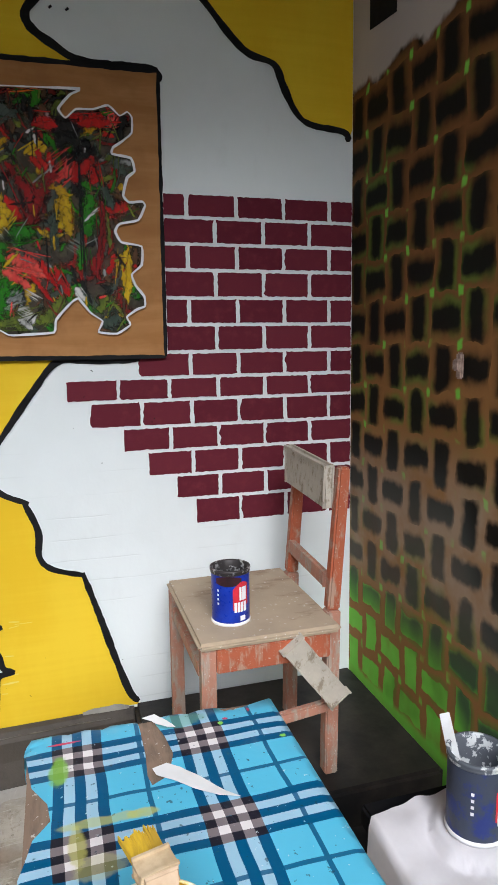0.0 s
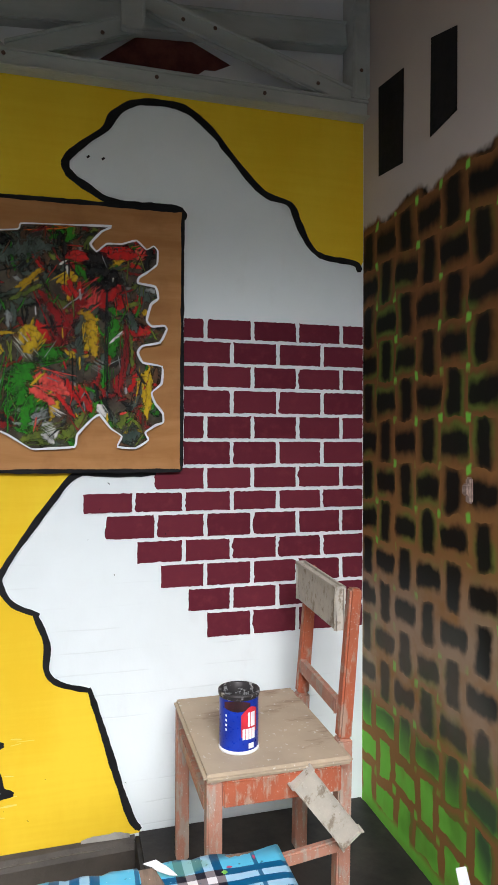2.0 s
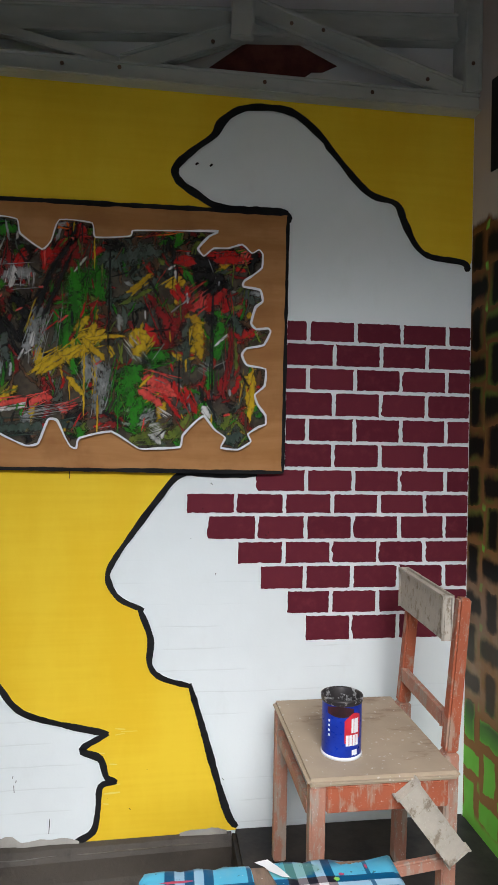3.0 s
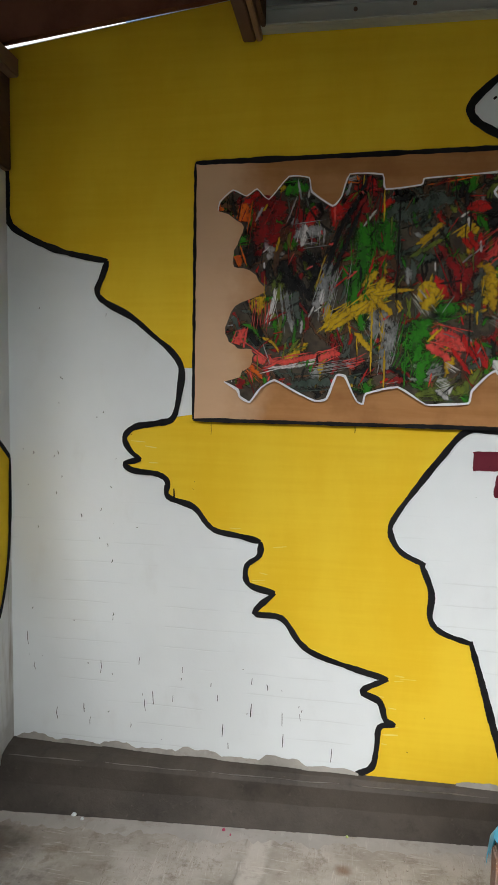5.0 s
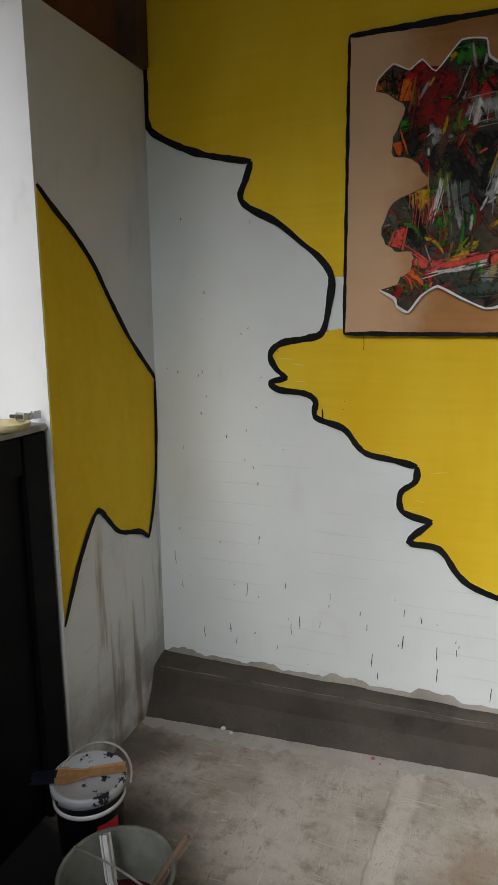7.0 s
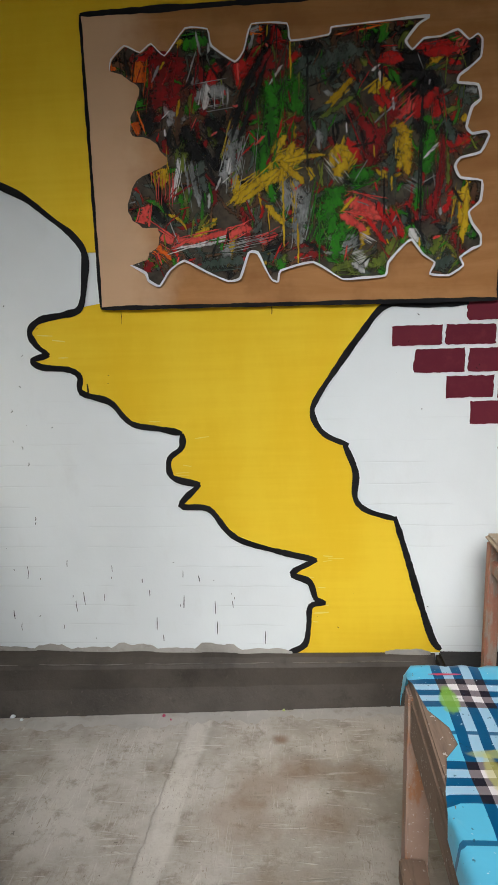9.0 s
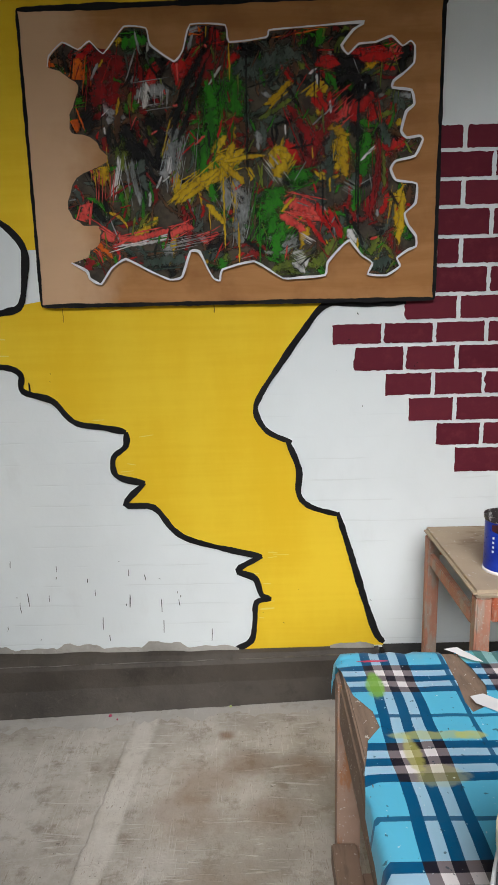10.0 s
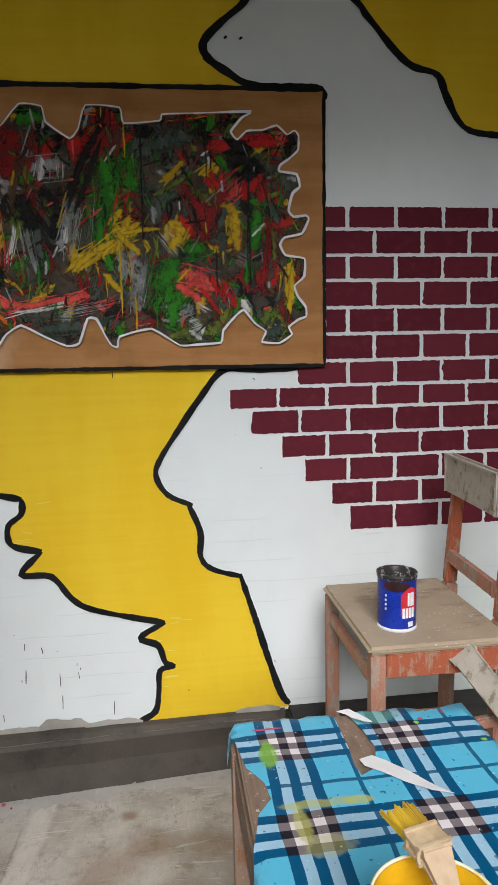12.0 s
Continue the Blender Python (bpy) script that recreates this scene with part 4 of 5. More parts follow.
ART_BOTTOM = [(-1.671, 1.414), (-1.628, 1.390), (-1.620, 1.368), (-1.589, 1.352), (-1.556, 1.396), (-1.513, 1.421), (-1.446, 1.386), (-1.388, 1.360), (-1.353, 1.367), (-1.326, 1.437), (-1.300, 1.436), (-1.277, 1.387), (-1.261, 1.360), (-1.244, 1.354), (-1.235, 1.385), (-1.143, 1.406), (-1.061, 1.356), (-1.012, 1.357), (-0.939, 1.362), (-0.931, 1.398), (-0.891, 1.442), (-0.867, 1.457), (-0.835, 1.417), (-0.802, 1.393), (-0.815, 1.362), (-0.762, 1.357), (-0.723, 1.382), (-0.732, 1.405), (-0.701, 1.427), (-0.678, 1.436)]
ART_RIGHT = [(-0.679, 1.464), (-0.703, 1.495), (-0.713, 1.526), (-0.683, 1.554), (-0.681, 1.606), (-0.739, 1.616), (-0.755, 1.646), (-0.741, 1.667), (-0.688, 1.679), (-0.667, 1.720), (-0.675, 1.731), (-0.712, 1.727), (-0.728, 1.745), (-0.715, 1.794), (-0.693, 1.813), (-0.702, 1.848), (-0.754, 1.856), (-0.751, 1.873), (-0.725, 1.891), (-0.697, 1.916), (-0.695, 1.957), (-0.707, 1.971), (-0.729, 1.959), (-0.759, 1.984), (-0.802, 1.970), (-0.847, 1.967), (-0.876, 1.942), (-0.894, 1.964), (-0.862, 2.002), (-0.833, 2.020)]
ART_TOP = [(-0.957, 2.014), (-1.057, 2.009), (-1.090, 2.006), (-1.098, 1.989), (-1.198, 1.980), (-1.208, 2.022), (-1.302, 2.026), (-1.325, 1.962), (-1.350, 1.936), (-1.412, 1.978), (-1.422, 2.020), (-1.482, 2.025), (-1.541, 1.960), (-1.577, 1.992), (-1.609, 1.972), (-1.651, 1.991), (-1.690, 1.958)]
ART_LEFT = [(-1.695, 1.923), (-1.646, 1.883), (-1.678, 1.813), (-1.676, 1.765), (-1.625, 1.753), (-1.577, 1.687), (-1.670, 1.646), (-1.700, 1.562), (-1.664, 1.517), (-1.620, 1.515), (-1.611, 1.478)]
raw = curve(ART_BOTTOM + ART_RIGHT + ART_TOP + ART_LEFT + ART_BOTTOM[:1], 4)[:-1]
chord = [p for q, r in zip(*(lambda L: (L, L[1:] + L[:1]))([V2(*p) for p in ART_BOTTOM + ART_RIGHT + ART_TOP + ART_LEFT])) for p in (q, q.lerp(r, 0.25), q.lerp(r, 0.5), q.lerp(r, 0.75))]
# between the smooth and the straight line, as a quick brush leaves it
contour = [p.lerp(q, 0.55) for p, q in zip(raw, chord)]
for p in contour[4 * len(ART_BOTTOM + ART_RIGHT + ART_TOP):]:
    p.x += 0.030 + 0.014 * noise.noise((p.x * 60, p.y * 60, 0))
keep(part("paint_ground", sheet(contour, on_wall, 0.0190, 0.001), simple("dark_mixed_acrylic", (0.040, 0.035, 0.028), (0.085, 0.070, 0.052), 22, 0.6, dist=0.002, spec=0.08)), painting)


def inside(x, z):
    hit = False
    for a, b in zip(contour, contour[1:] + contour[:1]):
        if (a.y > z) != (b.y > z) and x < (b.x - a.x) * (z - a.y) / (b.y - a.y) + a.x:
            hit = not hit
    return hit


PAINTS = {
    "red": ((0.50, 0.020, 0.018), (0.34, 0.012, 0.012)), "crimson": ((0.25, 0.014, 0.016), (0.14, 0.012, 0.012)),
    "coral": ((0.70, 0.095, 0.075), (0.56, 0.05, 0.045)), "orange": ((0.70, 0.15, 0.015), (0.56, 0.09, 0.012)),
    "green": ((0.030, 0.20, 0.012), (0.020, 0.12, 0.010)), "moss": ((0.15, 0.19, 0.025), (0.08, 0.11, 0.022)), "ochre": ((0.58, 0.39, 0.015), (0.44, 0.27, 0.012)),
    "grey": ((0.32, 0.33, 0.33), (0.17, 0.18, 0.175)), "white": ((0.66, 0.65, 0.64), (0.42, 0.42, 0.41)), "black": ((0.008, 0.008, 0.008), (0.016, 0.016, 0.016)),
    "slate": ((0.035, 0.055, 0.042), (0.075, 0.095, 0.08)), "umber": ((0.12, 0.060, 0.03), (0.07, 0.038, 0.022)),
}
stroke_mesh = bmesh.new()
KINDS = list(PAINTS)
paint_count = [0]


def dab(kind, x, z, length, width, angle, seed, bend=0.0, bm=None):
    """One stroke of the brush, kept inside the painted field."""
    rnd = random.Random(seed)
    own = bm is not None
    bm = bm if own else stroke_mesh
    paint_count[0] += 1
    lift = 0.0194 + 0.0000028 * paint_count[0]
    n = max(5, int(length / 0.005))
    left, right, middle = [], [], []
    cover = bm.verts.layers.float.get("cover") or bm.verts.layers.float.new("cover")
    ca, sa = math.cos(angle), math.sin(angle)
    wl, wr = 1.0, 1.0
    for i in range(n + 1):
        f = i / n
        s = (f - 0.5) * length
        b = bend * (f - 0.5) ** 2 * 4 * length
        px, pz = x + ca * s - sa * b, z + sa * s + ca * b
        env = min(1.0, 0.35 + 3.0 * min(f, 1 - f))
        wl += (rnd.uniform(0.4, 1.4) - wl) * 0.5
        wr += (rnd.uniform(0.4, 1.4) - wr) * 0.5
        a = (px - sa * width * 0.5 * wl * env, pz + ca * width * 0.5 * wl * env)
        c = (px + sa * width * 0.5 * wr * env, pz - ca * width * 0.5 * wr * env)
        if not (inside((a[0] + px) / 2, (a[1] + pz) / 2) and inside((c[0] + px) / 2, (c[1] + pz) / 2)):
            if len(left) > 1:
                break
            left, right, middle = [], [], []
            continue
        left.append(bm.verts.new((a[0], -lift, a[1])))
        right.append(bm.verts.new((c[0], -lift, c[1])))
        middle.append(bm.verts.new(((a[0] + c[0]) / 2, -lift, (a[1] + c[1]) / 2)))
        middle[-1][cover] = min(1.0, 0.3 + 6.0 * min(f, 1 - f))
    for i in range(len(left) - 1):
        for p, q in ((left, middle), (middle, right)):
            face = bm.faces.new((p[i], p[i + 1], q[i + 1], q[i]))
            if not own:
                face.material_index = KINDS.index(kind)


def acrylic(kind):
    a, b = PAINTS[kind]
    m = Mat(kind + "_acrylic", 0.55, spec=0.10)
    n, f, dry = m.noise(30, 5, (1, 1, 0.5)), m.noise(150, 4, (1, 1, 0.35)), m.noise(75, 6, (1, 1, 0.6), 0.75)
    c = m.mix(m.ramp(n, 0.38, 0.62), a, b)
    # dry brushing lets the dark ground through
    c = m.mix(m.mul(m.ramp(dry, 0.53, 0.62), 0.5), c, (0.035, 0.032, 0.026))
    # the paint thins out raggedly towards the edges of a stroke
    edge = m.t.nodes.new("ShaderNodeAttribute")
    edge.attribute_name = "cover"
    drag = m.add(m.mul(m.noise(120, 5, (1, 1, 0.8), 0.7), 0.7), m.mul(m.noise(28, 3), 0.3))
    m.plug(m.ramp(m.add(edge.outputs["Fac"], m.mul(m.sub(drag, 0.5), 1.7)), -0.05, 0.80), m.b.inputs["Alpha"])
    return m.color(c).bump(m.add(f, n), 0.4, 0.002).m


ACRYLIC = {k: acrylic(k) for k in KINDS}
rnd = random.Random(21)
MIX = ["slate"] * 5 + ["umber"] * 6 + ["black"] * 4 + ["crimson"] * 4 + ["green"] * 4 + ["moss"] * 2 + ["grey"] + ["red"] * 2 + ["ochre"]
for i in range(700):
    x, z = rnd.uniform(-1.72, -0.66), rnd.uniform(1.36, 2.04)
    dab(rnd.choice(MIX), x, z, rnd.uniform(0.04, 0.13), rnd.uniform(0.014, 0.050), rnd.choice((1.3, 1.57, 1.8, 0.4, 2.4, 0.0)) + rnd.uniform(-0.3, 0.3), i, rnd.uniform(-0.2, 0.2))
BIG = [("crimson", -1.51, 1.92, 0.18, 0.11, 1.5), ("red", -1.58, 1.975, 0.12, 0.03, 0.5), ("orange", -1.605, 1.905, 0.075, 0.05, 1.5), ("orange", -1.68, 1.955, 0.06, 0.03, 1.4),
       ("moss", -1.655, 1.89, 0.10, 0.03, 1.3), ("black", -1.585, 1.83, 0.13, 0.06, 1.45), ("black", -1.40, 1.775, 0.10, 0.06, 2.2), ("orange", -1.63, 1.80, 0.06, 0.03, 1.9),
       ("green", -1.24, 1.80, 0.26, 0.075, 1.5), ("green", -1.19, 1.88, 0.14, 0.05, 1.4), ("umber", -1.325, 1.86, 0.20, 0.028, 1.18), ("black", -1.37, 1.70, 0.16, 0.018, 1.35),
       ("red", -1.30, 1.94, 0.10, 0.04, 0.9), ("crimson", -1.25, 1.95, 0.16, 0.09, 1.3), ("red", -1.25, 2.00, 0.07, 0.05, 0.3), ("green", -1.45, 2.0, 0.08, 0.05, 0.2),
       ("orange", -1.01, 2.012, 0.16, 0.022, 0.05), ("slate", -1.08, 1.94, 0.20, 0.06, 0.3), ("slate", -1.15, 1.96, 0.14, 0.05, 1.2), ("red", -0.925, 1.935, 0.08, 0.04, 0.1),
       ("red", -0.81, 1.95, 0.11, 0.04, 0.1), ("coral", -0.74, 1.955, 0.05, 0.04, 0.4), ("black", -0.865, 1.915, 0.10, 0.05, 0.05), ("black", -0.845, 1.86, 0.10, 0.04, 0.9),
       ("black", -0.715, 1.93, 0.09, 0.035, 1.2), ("red", -0.83, 1.82, 0.10, 0.05, 0.9), ("coral", -0.885, 1.80, 0.07, 0.03, 0.6), ("crimson", -0.95, 1.74, 0.20, 0.045, 1.1),
       ("ochre", -1.21, 1.68, 0.14, 0.030, 0.25), ("ochre", -1.30, 1.635, 0.20, 0.022, 0.55), ("ochre", -1.185, 1.56, 0.16, 0.014, 1.57), ("ochre", -1.24, 1.72, 0.10, 0.03, 0.9),
       ("ochre", -0.885, 1.70, 0.10, 0.05, 1.5), ("ochre", -1.065, 1.695, 0.07, 0.05, 0.9), ("ochre", -1.06, 1.855, 0.10, 0.022, 0.7), ("ochre", -0.96, 1.87, 0.07, 0.018, 0.6),
       ("ochre", -1.56, 1.70, 0.16, 0.035, 1.7), ("moss", -1.49, 1.72, 0.12, 0.04, 1.2), ("ochre", -1.36, 1.75, 0.10, 0.02, 1.2), ("ochre", -0.725, 1.555, 0.12, 0.026, 1.45),
       ("green", -1.09, 1.54, 0.14, 0.06, 1.4), ("green", -1.03, 1.52, 0.14, 0.05, 0.9), ("green", -1.00, 1.635, 0.08, 0.05, 0.2), ("green", -1.07, 1.47, 0.12, 0.05, 1.3),
       ("green", -0.815, 1.69, 0.12, 0.05, 1.5), ("green", -0.70, 1.70, 0.06, 0.04, 0.5), ("green", -0.845, 1.58, 0.08, 0.03, 1.5), ("green", -1.71, 1.60, 0.05, 0.035, 0.4),
       ("moss", -0.93, 1.43, 0.12, 0.05, 0.8), ("moss", -1.03, 1.40, 0.14, 0.04, 0.1), ("moss", -1.66, 1.47, 0.08, 0.05, 1.6), ("moss", -0.79, 1.45, 0.06, 0.04, 1.2),
       ("coral", -1.47, 1.487, 0.22, 0.026, 0.10), ("coral", -1.57, 1.50, 0.10, 0.03, 2.5), ("orange", -1.58, 1.465, 0.10, 0.025, 2.5), ("coral", -1.62, 1.545, 0.10, 0.04, 1.3),
       ("white", -1.45, 1.470, 0.18, 0.010, 0.12), ("coral", -1.345, 1.505, 0.08, 0.03, 0.3), ("coral", -0.985, 1.54, 0.10, 0.035, 2.9), ("red", -0.905, 1.51, 0.10, 0.03, 2.0),
       ("coral", -1.26, 1.48, 0.06, 0.03, 0.4), ("grey", -1.17, 1.53, 0.16, 0.045, 1.35), ("grey", -1.36, 1.71, 0.16, 0.05, 1.3), ("grey", -1.41, 1.87, 0.10, 0.05, 0.2),
       ("white", -1.425, 1.86, 0.07, 0.022, 1.4), ("white", -1.37, 1.68, 0.05, 0.02, 1.5), ("white", -1.52, 1.65, 0.12, 0.014, 1.3), ("grey", -1.47, 1.64, 0.14, 0.02, 1.7),
       ("white", -1.00, 1.42, 0.06, 0.035, 2.4), ("white", -0.855, 1.475, 0.05, 0.02, 2.2), ("grey", -1.03, 1.46, 0.05, 0.02, 0.4), ("black", -1.24, 1.46, 0.07, 0.05, 0.3),
       ("black", -1.57, 1.62, 0.16, 0.018, 2.0), ("slate", -1.40, 1.42, 0.22, 0.04, 0.05), ("slate", -0.77, 1.40, 0.07, 0.05, 0.3), ("slate", -1.27, 1.43, 0.10, 0.03, 0.2),
       ("crimson", -0.78, 1.64, 0.22, 0.022, 1.5), ("red", -0.70, 1.55, 0.03, 0.03, 1.2), ("moss", -0.75, 1.90, 0.14, 0.03, 1.5), ("white", -1.675, 1.985, 0.05, 0.012, 0.7)]
BIG += [("crimson", -1.543, 1.921, 0.20, 0.085, 1.4), ("orange", -1.609, 1.916, 0.09, 0.05, 1.5), ("black", -1.642, 1.88, 0.22, 0.022, 1.5), ("orange", -1.665, 1.83, 0.10, 0.028, 1.4), ("green", -1.637, 1.845, 0.09, 0.02, 0.2),
        ("black", -1.476, 1.75, 0.09, 0.06, 1.9), ("black", -1.43, 1.71, 0.10, 0.022, 2.2), ("red", -1.32, 1.947, 0.09, 0.05, 0.9), ("black", -1.255, 2.0, 0.09, 0.03, 1.5), ("orange", -1.30, 2.025, 0.07, 0.03, 0.0),
        ("green", -1.25, 1.79, 0.22, 0.06, 1.5), ("green", -1.178, 1.85, 0.10, 0.055, 1.5), ("green", -1.272, 1.69, 0.14, 0.035, 1.5), ("black", -1.32, 1.87, 0.27, 0.028, 1.15), ("ochre", -1.195, 1.70, 0.09, 0.03, 0.3),
        ("ochre", -1.294, 1.628, 0.17, 0.026, 0.6), ("ochre", -1.217, 1.655, 0.09, 0.025, 0.8), ("ochre", -1.05, 1.684, 0.055, 0.05, 0.9), ("ochre", -0.88, 1.71, 0.08, 0.04, 1.6), ("green", -1.084, 1.567, 0.12, 0.085, 1.2),
        ("green", -1.095, 1.50, 0.10, 0.05, 1.0), ("green", -1.007, 1.643, 0.06, 0.05, 0.0), ("coral", -0.996, 1.562, 0.11, 0.045, 2.8), ("red", -0.94, 1.532, 0.09, 0.025, 2.1), ("crimson", -0.99, 1.76, 0.18, 0.04, 2.05),
        ("black", -1.15, 1.985, 0.04, 0.035, 1.5), ("black", -0.974, 1.98, 0.05, 0.025, 1.5), ("black", -0.83, 1.876, 0.06, 0.04, 0.9), ("green", -0.82, 1.71, 0.10, 0.045, 1.3), ("black", -0.869, 1.931, 0.08, 0.05, 0.05)]
for i, (kind, x, z, length, width, angle) in enumerate(BIG):
    bm = bmesh.new()
    dab(kind, x - 0.007, z - 0.007, length, width * 1.25, angle, 900 + i, 0.06 * (-1) ** i, bm)
    bmesh.ops.delete(bm, geom=[v for v in bm.verts if not v.link_faces], context="VERTS")
    if bm.faces:
        keep(part("brush_stroke", bm, ACRYLIC[kind]), painting)
    # dry streaks of the same paint dragged past the stroke's edge
    for k in range(3):
        o = rnd.choice((-1, 1)) * width * rnd.uniform(0.25, 0.75)
        dab(kind, x - 0.007 - math.sin(angle) * o + rnd.uniform(-0.01, 0.01), z - 0.007 + math.cos(angle) * o, length * rnd.uniform(0.5, 1.3), rnd.uniform(0.002, 0.008), angle + rnd.uniform(-0.15, 0.15), 8000 + 10 * i + k)
    if i % 3 == 0:
        for k in range(3):
            dab(rnd.choice(MIX), rnd.uniform(-1.70, -0.68), rnd.uniform(1.38, 2.02), rnd.uniform(0.03, 0.09), rnd.uniform(0.004, 0.014), angle + rnd.uniform(-0.5, 0.5), 5000 + 10 * i + k)
SMALL = ["white", "grey", "coral", "ochre", "green", "black", "red", "moss", "slate", "umber", "crimson", "black", "black", "umber"]
for i in range(260):
    x, z = rnd.uniform(-1.72, -0.67), rnd.uniform(1.37, 2.03)
    dab(rnd.choice(SMALL), x, z, rnd.uniform(0.012, 0.075), rnd.uniform(0.004, 0.014), rnd.choice((1.57, 1.3, 1.9, 1.57, 0.4, 0.8)) + rnd.uniform(-0.35, 0.35), 2000 + i)
# dry-brushed sheaves of fine parallel streaks
for i, (kind, x, z, length, spread, angle) in enumerate((("grey", -1.33, 1.71, 0.15, 0.07, 1.45), ("grey", -1.36, 1.66, 0.12, 0.06, 1.3), ("grey", -1.48, 1.64, 0.13, 0.08, 1.75), ("grey", -1.21, 1.58, 0.13, 0.07, 2.1),
                                                         ("grey", -1.17, 1.56, 0.15, 0.05, 1.4), ("grey", -1.40, 1.84, 0.08, 0.05, 0.1), ("white", -1.39, 1.85, 0.06, 0.04, 1.5), ("white", -1.00, 1.45, 0.06, 0.05, 2.6), ("coral", -1.56, 1.62, 0.12, 0.05, 1.5),
                                                         ("slate", -1.07, 1.92, 0.16, 0.06, 0.8), ("coral", -0.90, 1.83, 0.09, 0.05, 0.7), ("grey", -1.34, 1.46, 0.16, 0.04, 0.2), ("white", -1.08, 1.65, 0.09, 0.05, 2.2), ("slate", -0.92, 1.62, 0.12, 0.07, 1.6),
                                                         ("ochre", -1.57, 1.68, 0.13, 0.05, 1.6), ("moss", -1.02, 1.42, 0.12, 0.05, 0.3), ("red", -0.80, 1.80, 0.10, 0.05, 1.7), ("grey", -0.87, 1.60, 0.06, 0.04, 2.6))):
    for k in range(9):
        o = rnd.uniform(-0.5, 0.5) * spread
        dab(kind, x - math.sin(angle) * o, z + math.cos(angle) * o, length * rnd.uniform(0.5, 1.05), rnd.uniform(0.0013, 0.0034), angle + rnd.uniform(-0.06, 0.06), 7000 + 20 * i + k)
for i, (kind, x, z, length) in enumerate((("black", -1.155, 1.80, 0.34), ("black", -0.845, 1.67, 0.44), ("black", -0.955, 1.90, 0.10), ("black", -0.945, 1.58, 0.12), ("ochre", -1.20, 1.95, 0.14),
                                          ("green", -1.125, 1.47, 0.16), ("ochre", -1.185, 1.46, 0.12), ("ochre", -0.845, 1.44, 0.05))):
    dab(kind, x, z, length, 0.009, 1.57, 3000 + i)
for i, (kind, x, z, length, width, angle) in enumerate((("ochre", -1.27, 1.625, 0.20, 0.020, 0.60), ("ochre", -1.215, 1.675, 0.12, 0.030, 1.2), ("ochre", -1.165, 1.685, 0.13, 0.016, 0.12), ("ochre", -1.225, 1.56, 0.25, 0.008, 1.57), ("ochre", -1.20, 1.65, 0.10, 0.024, 2.4),
                                                          ("ochre", -1.25, 1.54, 0.08, 0.022, 2.3), ("ochre", -1.065, 1.657, 0.06, 0.040, 0.9), ("ochre", -0.885, 1.668, 0.085, 0.032, 1.7), ("moss", -1.075, 1.81, 0.12, 0.022, 0.5), ("black", -1.305, 1.835, 0.24, 0.022, 1.18),
                                                          ("black", -0.872, 1.885, 0.075, 0.045, 0.05), ("black", -0.838, 1.845, 0.050, 0.034, 0.6), ("black", -0.850, 1.69, 0.32, 0.005, 1.55), ("black", -0.968, 1.945, 0.045, 0.022, 1.57), ("black", -0.968, 1.88, 0.12, 0.004, 1.57),
                                                          ("black", -1.148, 1.955, 0.05, 0.030, 0.3), ("black", -1.155, 1.80, 0.32, 0.005, 1.55), ("black", -1.47, 1.715, 0.07, 0.055, 2.3), ("black", -1.43, 1.665, 0.10, 0.014, 2.0), ("red", -0.80, 1.935, 0.10, 0.032, 0.12), ("red", -0.93, 1.92, 0.07, 0.026, 0.0),
                                                          ("coral", -1.03, 1.51, 0.09, 0.030, 2.6), ("red", -0.965, 1.485, 0.10, 0.016, 2.2), ("ochre", -0.722, 1.515, 0.15, 0.024, 1.5), ("crimson", -0.80, 1.60, 0.20, 0.016, 1.45), ("white", -0.885, 1.420, 0.05, 0.022, 0.9), ("white", -1.015, 1.385, 0.05, 0.018, 2.5))):
    dab(kind, x, z, length, width * 1.3, angle, 9500 + i)
bmesh.ops.delete(stroke_mesh, geom=[v for v in stroke_mesh.verts if not v.link_faces], context="VERTS")
strokes = keep(part("paint_texture", stroke_mesh, ACRYLIC[KINDS[0]], None, "small mixed brush strokes and splashes"), painting)
for k in KINDS[1:]:
    strokes.data.materials.append(ACRYLIC[k])
strokes["kind"] = "stuff"
turn_a, turn_b = 4 * len(ART_BOTTOM + ART_RIGHT), 4 * len(ART_BOTTOM + ART_RIGHT + ART_TOP)
white_line = ribbon(contour[:turn_a + 1], on_wall, 0.0282, 0.0062, 5, 0.3)
ribbon(contour[turn_a:turn_b], on_wall, 0.0283, 0.0042, 6, 0.45, bm=white_line)
keep(part("white_contour", white_line, WHITEPRINT, None, "white line round the painted field"), painting)

# ---- the chair ----
chair = thing("wooden_chair", "worn red wooden chair with a pale plank seat and grey brace", "chair", (-0.47, -0.36, 0.186))
keep(part("seat", box((-0.662, -0.592, 0.612), (-0.300, -0.140, 0.632), 0.008), SEATWOOD, None, "bare scuffed plank seat"), chair)
for a, b in (((-0.642, -0.168, 0.186), (-0.640, -0.165, 0.611)), ((-0.638, -0.568, 0.186), (-0.636, -0.566, 0.611))):
    keep(part("leg", stick(a, b, 0.036, 0.036, 0.004, (0, 1, 0)), CHAIRPALE), chair)
for y in (-0.208, -0.508):
    keep(part("back_leg", stick((-0.300, y, 0.186), (-0.292, y, 0.64), 0.036, 0.040, 0.004, (0, 1, 0)), CHAIRPALE), chair)
    keep(part("back_post", stick((-0.292, y, 0.641), (-0.262, y, 1.012), 0.034, 0.034, 0.005, (0, 1, 0), taper=0.92), CHAIRRED, None, "worn red back post"), chair)
keep(part("backrest", stick((-0.290, -0.192, 0.968), (-0.298, -0.498, 0.960), 0.100, 0.018, 0.006, (1, 0, 0)), BACKWOOD, None, "grey spattered backrest board"), chair)
